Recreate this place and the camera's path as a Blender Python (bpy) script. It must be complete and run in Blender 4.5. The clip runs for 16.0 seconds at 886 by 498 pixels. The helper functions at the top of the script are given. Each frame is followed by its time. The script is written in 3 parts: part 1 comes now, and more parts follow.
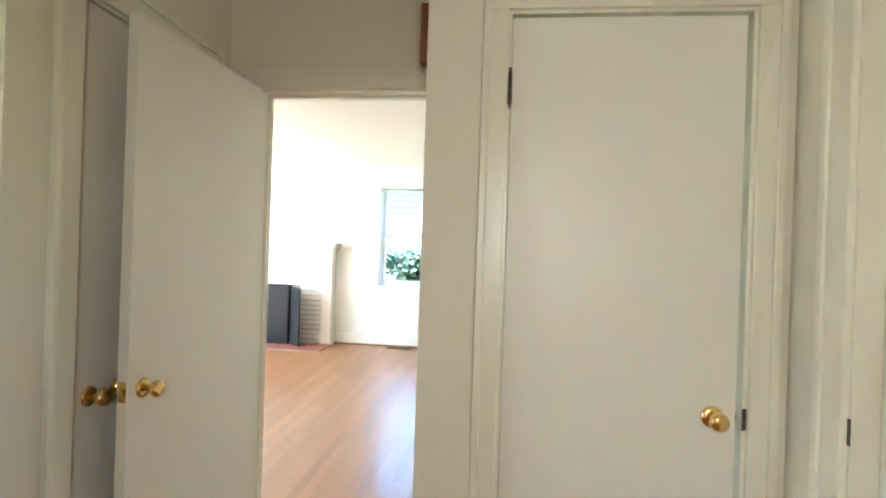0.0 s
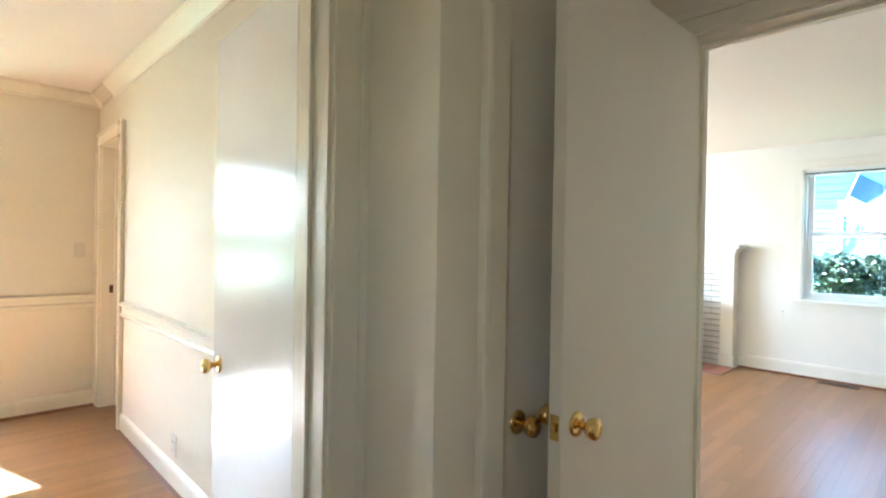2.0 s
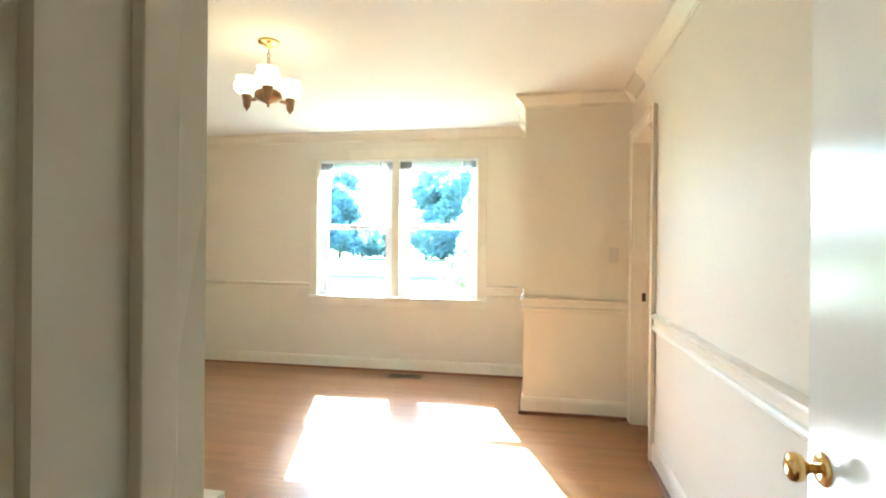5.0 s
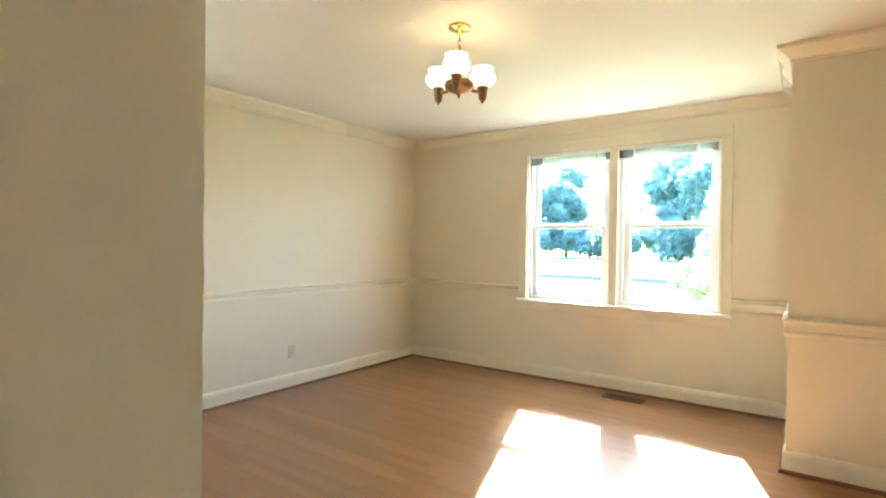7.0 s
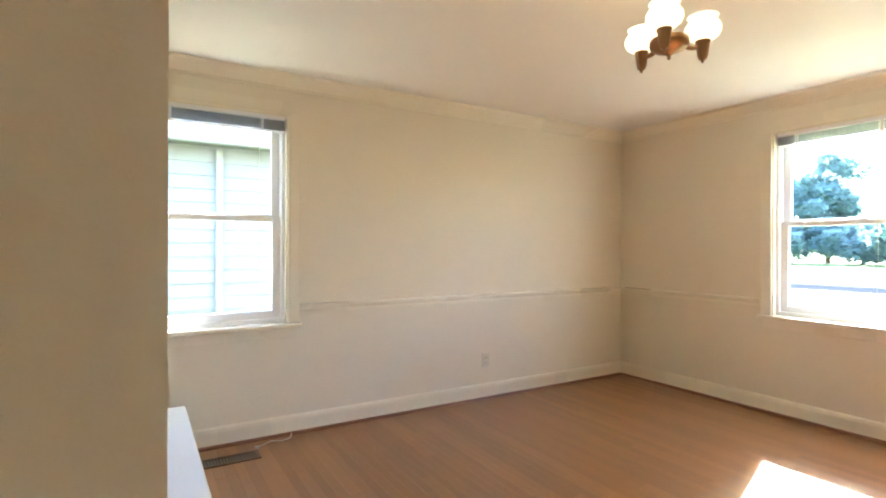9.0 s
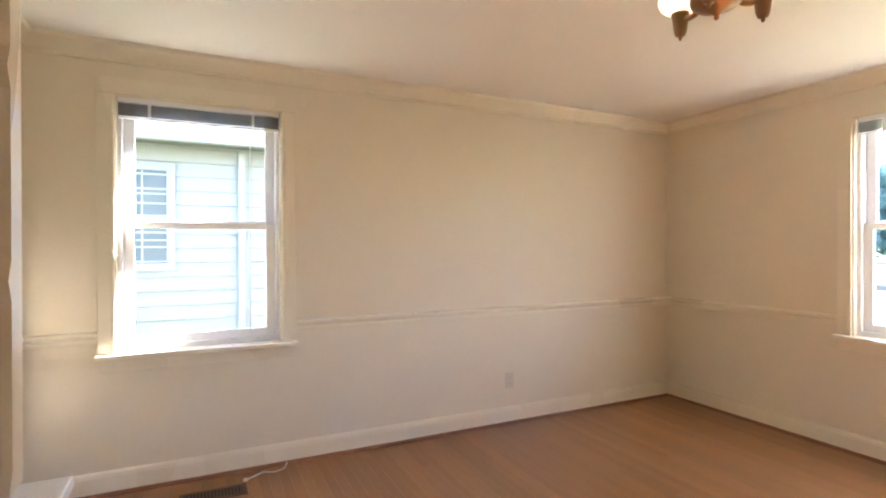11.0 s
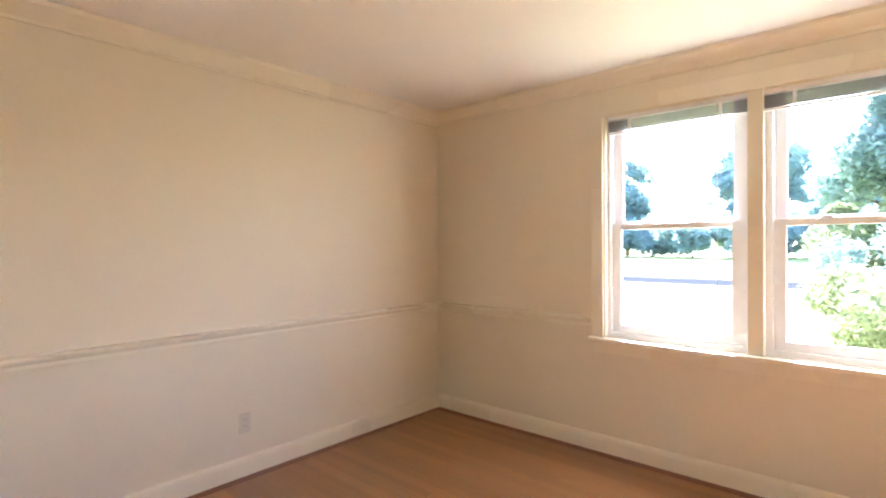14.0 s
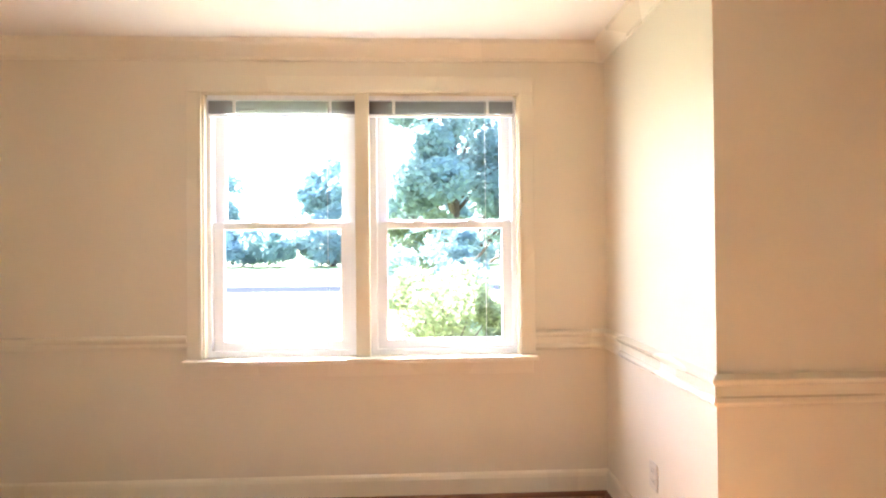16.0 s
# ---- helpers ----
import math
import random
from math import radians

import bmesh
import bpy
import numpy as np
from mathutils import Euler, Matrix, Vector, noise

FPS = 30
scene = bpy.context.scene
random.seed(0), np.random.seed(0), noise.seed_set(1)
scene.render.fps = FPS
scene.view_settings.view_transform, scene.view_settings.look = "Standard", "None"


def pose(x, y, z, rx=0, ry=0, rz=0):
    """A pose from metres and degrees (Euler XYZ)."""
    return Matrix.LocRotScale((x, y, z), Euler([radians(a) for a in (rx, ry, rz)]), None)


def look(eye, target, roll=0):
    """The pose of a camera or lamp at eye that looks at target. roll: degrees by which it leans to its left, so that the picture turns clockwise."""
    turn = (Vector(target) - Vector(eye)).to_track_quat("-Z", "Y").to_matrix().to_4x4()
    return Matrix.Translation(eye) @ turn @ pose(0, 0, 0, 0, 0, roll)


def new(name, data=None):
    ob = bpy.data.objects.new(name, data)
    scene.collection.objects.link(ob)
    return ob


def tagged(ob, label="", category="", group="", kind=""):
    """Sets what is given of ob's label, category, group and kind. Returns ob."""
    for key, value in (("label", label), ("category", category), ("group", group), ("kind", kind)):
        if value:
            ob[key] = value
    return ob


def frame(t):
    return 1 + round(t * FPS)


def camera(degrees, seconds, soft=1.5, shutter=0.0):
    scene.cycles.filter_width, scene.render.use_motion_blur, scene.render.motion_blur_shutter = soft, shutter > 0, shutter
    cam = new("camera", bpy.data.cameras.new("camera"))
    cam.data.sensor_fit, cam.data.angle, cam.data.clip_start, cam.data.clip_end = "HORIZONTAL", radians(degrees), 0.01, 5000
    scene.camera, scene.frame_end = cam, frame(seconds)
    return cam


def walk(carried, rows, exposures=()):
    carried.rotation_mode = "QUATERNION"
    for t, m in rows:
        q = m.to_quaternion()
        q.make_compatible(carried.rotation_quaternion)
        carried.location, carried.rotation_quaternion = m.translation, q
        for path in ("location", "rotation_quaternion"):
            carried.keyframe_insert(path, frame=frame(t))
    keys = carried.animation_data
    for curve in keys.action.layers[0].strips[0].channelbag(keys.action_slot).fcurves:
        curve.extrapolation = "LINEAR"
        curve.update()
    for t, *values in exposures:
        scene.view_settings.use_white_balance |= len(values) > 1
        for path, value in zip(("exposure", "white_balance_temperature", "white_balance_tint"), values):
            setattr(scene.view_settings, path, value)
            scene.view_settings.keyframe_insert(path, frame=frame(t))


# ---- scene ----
cam = camera(82.1, 16.0, soft=2.0)
PATH = [
    (0, (6.191, 3.117, 1.328), (5.989, 5.107, 1.328), 1.9),
    (0.5, (6.116, 3.207, 1.338), (5.545, 5.124, 1.328), 1.7),
    (1, (5.969, 3.317, 1.32), (5.066, 5.102, 1.305), 1.4),
    (1.5, (5.874, 3.379, 1.31), (4.709, 5.004, 1.295), 1.2),
    (2, (5.781, 3.478, 1.297), (4.358, 4.882, 1.284), 1.0),
    (2.5, (5.695, 3.574, 1.274), (4.056, 4.719, 1.262), 1.0),
    (3, (5.614, 3.609, 1.264), (3.793, 4.436, 1.252), 0.9),
    (3.5, (5.422, 3.649, 1.242), (3.489, 4.162, 1.237), 0.8),
    (4, (5.246, 3.664, 1.243), (3.256, 3.863, 1.243), 0.6),
    (6.5, (4.642, 3.674, 1.275), (2.907, 2.678, 1.255), 0.7),
    (7, (4.525, 3.664, 1.276), (2.9, 2.499, 1.257), 0.7),
    (7.5, (4.374, 3.64, 1.292), (2.892, 2.296, 1.265), 0.8),
    (8, (4.312, 3.629, 1.256), (2.991, 2.127, 1.246), 0.4),
    (8.5, (4.222, 3.547, 1.261), (3.075, 1.909, 1.259), 0.3),
    (9, (4.181, 3.488, 1.262), (3.154, 1.772, 1.259), 0.2),
    (11.5, (3.695, 3.156, 1.337), (2.832, 1.352, 1.328), -0.1),
    (12, (3.63, 3.066, 1.321), (2.696, 1.298, 1.318), -0.2),
    (12.5, (3.484, 2.972, 1.315), (2.444, 1.264, 1.314), -0.4),
    (13, (3.335, 2.914, 1.327), (2.151, 1.302, 1.317), -0.3),
    (13.5, (3.183, 2.917, 1.353), (1.867, 1.411, 1.334), -0.8),
    (14, (3.094, 2.825, 1.35), (1.602, 1.492, 1.333), -0.4),
    (14.5, (3.135, 2.635, 1.364), (1.408, 1.626, 1.346), -0.8),
    (15, (3.038, 2.497, 1.374), (1.141, 1.865, 1.344), -0.6),
    (15.5, (2.878, 2.503, 1.31), (0.889, 2.291, 1.315), -0.2),
    (16, (2.719, 2.591, 1.306), (0.721, 2.668, 1.318), -0.5),
]
EXPOSURES = [
    (0.0, 5.3, 5050, 2), (0.5, 5.15, 5250, 3), (1.5, 4.85, 5000, 0), (2.5, 4.7, 5000, 1), (4.0, 4.65, 4900, 0), (6.5, 4.3, 5300, -3),
    (9.0, 4.0, 5800, 10), (12.0, 3.85, 6050, 20), (14.5, 4.0, 6000, 20), (16.0, 4.1, 6000, 20),
]
walk(cam, [(t, look(eye, target, roll)) for t, eye, target, roll in PATH], EXPOSURES)

# ---- world and light ----
SUN_FROM = Vector((-1.0, -0.33, 0.82)).normalized()
world = bpy.data.worlds.new("world")
scene.world = world
world.use_nodes = True
wn = world.node_tree
sky = wn.nodes.new("ShaderNodeTexSky")
sky.sky_type, sky.sun_disc = "NISHITA", False
sky.sun_elevation = math.asin(SUN_FROM.z)
sky.sun_rotation = math.atan2(SUN_FROM.x, SUN_FROM.y)
wn.nodes["Background"].inputs[1].default_value = 0.15
wn.links.new(sky.outputs[0], wn.nodes["Background"].inputs[0])
sun = new("sun", bpy.data.lights.new("sun", "SUN"))
sun.data.energy, sun.data.angle, sun.data.color = 4.5, radians(0.53), (1.0, 0.97, 0.89)
sun.matrix_world = look(SUN_FROM * 30, (0, 0, 0))


def window_light(x, y, z, tx, ty, tz, w, h, watts):
    """An area lamp in an unseen opening, as sky light or added fill."""
    la = new("window_light", bpy.data.lights.new("window_light", "AREA"))
    la.data.shape, la.data.size, la.data.size_y = "RECTANGLE", w, h
    la.data.energy, la.data.color = watts, (0.93, 0.97, 1.0)
    la.matrix_world = look((x, y, z), (tx, ty, tz))
    return la


window_light(0.72, 7.6, 1.46, 4.0, 7.6, 1.2, 1.9, 1.35, 5)
# warm lamp added to brighten the hall, set in an invented opening
hall_fill_light = window_light(6.45, 2.03, 1.5, 6.35, 4.6, 1.2, 0.3, 0.8, 0.26)
hall_fill_light.data.color, hall_fill_light.data.spread = (1.0, 0.80, 0.58), radians(120)


# ---- materials ----
def material(name, colour, rough=0.5, metal=0.0, grain=30.0, vary=0.06, bump=0.02, bump_scale=120.0, stretch=(1, 1, 1), island=0.0, obj=0.0, coat=0.0, spec=0.5):
    """Paint, plaster, wood or metal: a base colour varied at two scales, with fine relief."""
    m = bpy.data.materials.new(name)
    m.use_nodes = True
    nt = m.node_tree
    b = nt.nodes["Principled BSDF"]
    n, l = nt.nodes.new, nt.links.new
    tc, mp = n("ShaderNodeTexCoord"), n("ShaderNodeMapping")
    l(tc.outputs["Object"], mp.inputs[0])
    mp.inputs["Scale"].default_value = stretch
    n1, n2 = n("ShaderNodeTexNoise"), n("ShaderNodeTexNoise")
    n1.inputs["Scale"].default_value, n2.inputs["Scale"].default_value = grain, grain / 14
    n1.inputs["Detail"].default_value = 5
    l(mp.outputs[0], n1.inputs[0]), l(mp.outputs[0], n2.inputs[0])
    add = n("ShaderNodeMath")
    add.operation = "ADD"
    l(n1.outputs[0], add.inputs[0]), l(n2.outputs[0], add.inputs[1])
    total = add.outputs[0]
    if obj or island:
        src = n("ShaderNodeObjectInfo").outputs["Random"] if obj else n("ShaderNodeNewGeometry").outputs["Random Per Island"]
        ma = n("ShaderNodeMath")
        ma.operation = "MULTIPLY_ADD"
        l(src, ma.inputs[0])
        ma.inputs[1].default_value = (obj or island) / max(vary, 0.001)
        l(total, ma.inputs[2])
        off = n("ShaderNodeMath")
        off.operation = "SUBTRACT"
        l(ma.outputs[0], off.inputs[0])
        off.inputs[1].default_value = 0.5 * (obj or island) / max(vary, 0.001)
        total = off.outputs[0]
    rng = n("ShaderNodeMapRange")
    rng.clamp = False
    l(total, rng.inputs[0])
    rng.inputs[1].default_value, rng.inputs[2].default_value = 0.0, 2.0
    rng.inputs[3].default_value, rng.inputs[4].default_value = 1 - vary, 1 + vary
    mix = n("ShaderNodeVectorMath")
    mix.operation = "SCALE"
    mix.inputs[0].default_value = colour
    l(rng.outputs[0], mix.inputs["Scale"])
    l(mix.outputs[0], b.inputs["Base Color"])
    r2 = n("ShaderNodeMapRange")
    l(n2.outputs[0], r2.inputs[0])
    r2.inputs[3].default_value, r2.inputs[4].default_value = rough * 0.85, min(1, rough * 1.15)
    l(r2.outputs[0], b.inputs["Roughness"])
    b.inputs["Metallic"].default_value = metal
    b.inputs["Coat Weight"].default_value = coat
    b.inputs["Coat Roughness"].default_value = 0.15
    b.inputs["Specular IOR Level"].default_value = spec
    if bump:
        nb, bp = n("ShaderNodeTexNoise"), n("ShaderNodeBump")
        nb.inputs["Scale"].default_value = bump_scale
        nb.inputs["Detail"].default_value = 4
        l(mp.outputs[0], nb.inputs[0]), l(nb.outputs[0], bp.inputs["Height"])
        bp.inputs["Strength"].default_value, bp.inputs["Distance"].default_value = bump, 0.02
        l(bp.outputs[0], b.inputs["Normal"])
    return m


WALL = material("cream_wall_paint", (0.72, 0.648, 0.505), 0.55, grain=6, vary=0.03, bump=0.06, bump_scale=160)
LIVING = material("white_wall_paint", (0.84, 0.82, 0.76), 0.6, grain=6, vary=0.02, bump=0.05, bump_scale=160)
CEIL = material("ceiling_paint", (0.78, 0.74, 0.665), 0.75, grain=5, vary=0.03, bump=0.08, bump_scale=140)
TRIM = material("cream_gloss_trim", (0.76, 0.692, 0.545), 0.28, grain=9, vary=0.03, bump=0.03, bump_scale=60, stretch=(1, 1, 0.2))
DOOR = material("white_gloss_door", (0.78, 0.75, 0.68), 0.19, grain=7, vary=0.025, bump=0.03, bump_scale=45, stretch=(1, 1, 0.15))
SATIN = material("white_satin_door", (0.78, 0.715, 0.60), 0.42, grain=7, vary=0.03, bump=0.03, bump_scale=45, stretch=(1, 1, 0.15))
WINTRIM = material("white_window_paint", (0.84, 0.81, 0.74), 0.3, grain=9, vary=0.03, bump=0.02)
VINYL = material("white_vinyl", (0.82, 0.82, 0.83), 0.3, grain=12, vary=0.02, bump=0.0)
# slat colour holds the backlit shade, darker than the grey-white blind
BLIND = material("backlit_shade_blind", (0.26, 0.25, 0.25), 0.4, grain=20, vary=0.05, bump=0.0)
OAK = material("oak_strip", (0.30, 0.143, 0.053), 0.33, grain=16, vary=0.24, bump=0.0, stretch=(6, 0.5, 6), obj=0.27, coat=0.12)
OAK_JOINED = material("oak_strips_joined", (0.30, 0.143, 0.053), 0.33, grain=16, vary=0.24, bump=0.0, stretch=(6, 0.5, 6), island=0.27, coat=0.12)
SUBFLOOR = material("dark_subfloor", (0.06, 0.03, 0.015), 0.8, grain=20, vary=0.1)
SHOE = material("stained_shoe_mould", (0.22, 0.10, 0.05), 0.4, grain=30, vary=0.15, stretch=(2, 2, 2))
BRASS = material("polished_brass", (0.78, 0.55, 0.20), 0.16, metal=1.0, grain=40, vary=0.1, bump=0.0)
OLDBRASS = material("antique_bronze", (0.30, 0.17, 0.08), 0.35, metal=0.85, grain=50, vary=0.2, bump=0.02)
HINGE = material("dark_bronze_hinge", (0.09, 0.06, 0.04), 0.4, metal=0.8, grain=60, vary=0.3, bump=0.05)
IVORY = material("ivory_plate", (0.62, 0.56, 0.45), 0.35, grain=30, vary=0.03, bump=0.0)
SLOT = material("dark_slot", (0.03, 0.025, 0.02), 0.6, grain=30, vary=0.1, bump=0.0)
GRILLE = material("brown_register_metal", (0.16, 0.10, 0.07), 0.45, metal=0.5, grain=60, vary=0.15, bump=0.02)
CHIME = material("reddish_wood", (0.30, 0.11, 0.05), 0.45, grain=30, vary=0.2, stretch=(4, 4, 0.6))
BRICKW = material("white_painted_brick", (0.78, 0.75, 0.69), 0.6, grain=25, vary=0.06, bump=0.25, bump_scale=70, obj=0.04)
MORTAR = material("painted_mortar", (0.30, 0.285, 0.27), 0.85, grain=40, vary=0.08, bump=0.2)
HEARTH = material("red_hearth_tile", (0.26, 0.09, 0.06), 0.4, grain=20, vary=0.2, bump=0.05, obj=0.06)
BLACK = material("black_screen_metal", (0.008, 0.008, 0.009), 0.5, metal=0.4, grain=60, vary=0.2, bump=0.05)
CORD = material("white_cord", (0.75, 0.72, 0.66), 0.5, grain=50, vary=0.05, bump=0.0)
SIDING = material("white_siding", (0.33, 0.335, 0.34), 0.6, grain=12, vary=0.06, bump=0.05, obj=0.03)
BLUESIDE = material("blue_siding", (0.13, 0.29, 0.35), 0.6, grain=12, vary=0.06, bump=0.05, obj=0.03)
ROOFING = material("grey_shingles", (0.14, 0.14, 0.145), 0.9, grain=40, vary=0.2, bump=0.2)
GRASS = material("lawn_grass", (0.20, 0.24, 0.07), 0.9, grain=25, vary=0.3, bump=0.5, bump_scale=90)
ASPHALT = material("asphalt", (0.032, 0.035, 0.04), 1.0, grain=60, vary=0.2, bump=0.0, spec=0.0)
CONCRETE = material("concrete_kerb", (0.36, 0.35, 0.33), 0.85, grain=40, vary=0.1, bump=0.2)
LEAF = material("green_leaf", (0.27, 0.37, 0.34), 0.4, grain=8, vary=0.25, island=0.16, bump=0.0)
# distance haze is put into this leaf colour, paler and bluer
LEAF_FAR_HAZED = material("haze_tinted_leaf", (0.34, 0.46, 0.45), 0.4, grain=8, vary=0.2, island=0.12, bump=0.0)
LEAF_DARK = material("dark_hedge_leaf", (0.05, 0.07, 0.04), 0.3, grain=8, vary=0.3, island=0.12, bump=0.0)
LEAF_PALE = material("pale_green_leaf", (0.23, 0.27, 0.14), 0.5, grain=8, vary=0.25, island=0.2, bump=0.0)
BARK = material("bark", (0.12, 0.085, 0.06), 0.9, grain=20, vary=0.3, bump=0.5, bump_scale=25)
DARKGLASS = material("far_window_glass", (0.10, 0.13, 0.15), 0.08, grain=4, vary=0.1, bump=0.0)
FLAGRED = material("flag_red_cloth", (0.48, 0.14, 0.16), 0.8, grain=30, vary=0.08)
FLAGWHITE = material("flag_white_cloth", (0.50, 0.50, 0.52), 0.8, grain=30, vary=0.05)
FLAGBLUE = material("flag_blue_cloth", (0.02, 0.045, 0.11), 0.8, grain=30, vary=0.08)


def glass_material():
    m = bpy.data.materials.new("window_glass")
    m.use_nodes = True
    b = m.node_tree.nodes["Principled BSDF"]
    b.inputs["Transmission Weight"].default_value = 1.0
    b.inputs["Roughness"].default_value = 0.0
    b.inputs["IOR"].default_value = 1.02
    b.inputs["Base Color"].default_value = (0.96, 0.985, 0.98, 1)
    return m


def shade_material():
    m = bpy.data.materials.new("lit_opal_glass")
    m.use_nodes = True
    b = m.node_tree.nodes["Principled BSDF"]
    b.inputs["Base Color"].default_value = (0.9, 0.85, 0.7, 1)
    b.inputs["Roughness"].default_value = 0.3
    b.inputs["Emission Color"].default_value = (1.0, 0.80, 0.42, 1)
    b.inputs["Emission Strength"].default_value = 0.15
    return m


for leaf in (LEAF, LEAF_FAR_HAZED, LEAF_PALE):
    nt = leaf.node_tree
    tr, mx = nt.nodes.new("ShaderNodeBsdfTranslucent"), nt.nodes.new("ShaderNodeMixShader")
    base = nt.nodes["Principled BSDF"]
    nt.links.new(base.inputs["Base Color"].links[0].from_socket, tr.inputs["Color"])
    mx.inputs[0].default_value = 0.7
    nt.links.new(base.outputs[0], mx.inputs[1]), nt.links.new(tr.outputs[0], mx.inputs[2])
    nt.links.new(mx.outputs[0], nt.nodes["Material Output"].inputs[0])

GLASS, SHADE = glass_material(), shade_material()


# ---- mesh helpers ----
def box(bm, x0, x1, y0, y1, z0, z1, bevel=0.0):
    m = Matrix.Translation(((x0 + x1) / 2, (y0 + y1) / 2, (z0 + z1) / 2)) @ Matrix.Diagonal((abs(x1 - x0), abs(y1 - y0), abs(z1 - z0), 1))
    r = bmesh.ops.create_cube(bm, size=1, matrix=m)
    if bevel:
        edges = list({e for v in r["verts"] for e in v.link_edges})
        bmesh.ops.bevel(bm, geom=edges, offset=bevel, segments=2, affect="EDGES", profile=0.6)
    return bm


def lathe(bm, profile, centre=(0, 0, 0), axis="z", steps=24):
    """A turned piece: profile of (radius, height) about an axis."""
    rings = []
    for r, h in profile:
        ring = []
        for k in range(steps):
            a = 2 * math.pi * k / steps
            p = Vector((r * math.cos(a), r * math.sin(a), h))
            if axis == "x":
                p = Vector((p.z, p.x, p.y))
            if axis == "y":
                p = Vector((p.y, p.z, p.x))
            ring.append(bm.verts.new(p + Vector(centre)))
        rings.append(ring)
    for a, b in zip(rings, rings[1:]):
        for k in range(steps):
            bm.faces.new((a[k], a[(k + 1) % steps], b[(k + 1) % steps], b[k])).smooth = True
    for ring in (rings[0], rings[-1]):
        if (ring[0].co - ring[steps // 2].co).length > 1e-4:
            bm.faces.new(ring)
    bmesh.ops.recalc_face_normals(bm, faces=bm.faces[:])
    return bm


def tube(bm, points, radius, steps=8):
    """A round bar along points."""
    pts = [Vector(p) for p in points]
    rings = []
    for i, p in enumerate(pts):
        d = (pts[min(i + 1, len(pts) - 1)] - pts[max(i - 1, 0)]).normalized()
        side = d.cross(Vector((0, 0, 1)) if abs(d.z) < 0.9 else Vector((1, 0, 0))).normalized()
        up = side.cross(d)
        r = radius[i] if isinstance(radius, (list, tuple)) else radius
        rings.append([bm.verts.new(p + r * (math.cos(2 * math.pi * k / steps) * side + math.sin(2 * math.pi * k / steps) * up)) for k in range(steps)])
    for a, b in zip(rings, rings[1:]):
        for k in range(steps):
            bm.faces.new((a[k], a[(k + 1) % steps], b[(k + 1) % steps], b[k])).smooth = True
    bm.faces.new(rings[0]), bm.faces.new(rings[-1])
    bmesh.ops.recalc_face_normals(bm, faces=bm.faces[:])
    return bm


def mesh_of(name, bm, mat):
    me = bpy.data.meshes.new(name)
    bm.to_mesh(me)
    bm.free()
    me.materials.append(mat)
    return me


def part(name, bm, mat, parent=None, label=""):
    ob = new(name, mesh_of(name, bm, mat))
    if parent:
        ob.parent = parent
    return tagged(ob, label=label)


def thing(name, m, label, category, group="", kind=""):
    ob = new(name)
    ob.matrix_world = m
    return tagged(ob, label, category, group, kind)


def boxes(*rows, bevel=0.0):
    bm = bmesh.new()
    for r in rows:
        box(bm, *r, bevel=bevel)
    return bm


def structure(name, bm, mat, label):
    return tagged(part(name, bm, mat), label, name.split("_")[0], kind="structure")


def wall_slab(bm, axis, a0, a1, t0, t1, z0, z1, openings=()):
    """A wall along an axis from a0 to a1, between faces t0 and t1, with openings (a, b, low, high) through it."""
    def put(p, q, lo, hi):
        if q - p > 1e-4 and hi - lo > 1e-4:
            box(bm, *((p, q, t0, t1) if axis == "x" else (t0, t1, p, q)), lo, hi)
    at = a0
    for p, q, lo, hi in sorted(openings):
        put(at, p, z0, z1)
        put(p, q, z0, lo)
        put(p, q, hi, z1)
        at = q
    put(at, a1, z0, z1)
    return bm


def moulding(name, prof, p0, p1, out, mat, label, m0=0, m1=0):
    """A moulding of profile (out, z) from p0 to p1; m: -1 mitred into an inner corner, 1 round an outer one."""
    bm = bmesh.new()
    a, b, o = Vector((*p0, 0)), Vector((*p1, 0)), Vector((*out, 0))
    d = (b - a).normalized()
    ra = [bm.verts.new(a + o * u - d * m0 * u + Vector((0, 0, z))) for u, z in prof]
    rb = [bm.verts.new(b + o * u + d * m1 * u + Vector((0, 0, z))) for u, z in prof]
    n = len(prof)
    for k in range(n):
        bm.faces.new((ra[k], ra[(k + 1) % n], rb[(k + 1) % n], rb[k]))
    bm.faces.new(ra), bm.faces.new(rb)
    bmesh.ops.recalc_face_normals(bm, faces=bm.faces[:])
    return tagged(part(name, bm, mat), label, "trim", kind="structure")


# ---- the shell ----
H, T = 2.42, 0.14
WX, EX, SY, NY = 0.0, 4.60, 0.0, 4.36
BUMP_X, BUMP_Y = 1.03, 3.58
W_OPEN = (1.43, 3.11, 0.755, 2.155)
S_OPEN = (3.315, 4.19, 0.755, 2.155)
DOOR_D = (3.392, 4.134, 0.0, 2.03)
FAR_DOOR = (1.12, 1.74, 0.0, 2.03)
structure("wall_west", wall_slab(bmesh.new(), "y", SY - 0.2, NY + T, -0.2, WX, 0, H, [W_OPEN]), WALL, "cream painted plaster wall with a double window")
structure("wall_south", wall_slab(bmesh.new(), "x", WX, EX + T, -0.2, SY, 0, H, [S_OPEN]), WALL, "cream painted plaster wall with one window")
structure("wall_north", wall_slab(bmesh.new(), "x", BUMP_X, EX, NY, NY + T, 0, H, [FAR_DOOR]), WALL, "cream painted plaster wall with a doorway")
structure("wall_east", wall_slab(bmesh.new(), "y", SY, 4.22, EX, EX + T, 0, H, [DOOR_D]), WALL, "cream painted plaster wall with a doorway to the hall")
structure("wall_closet_bump", boxes((WX, BUMP_X, BUMP_Y, NY + T, 0, H)), WALL, "cream painted projecting wall corner")
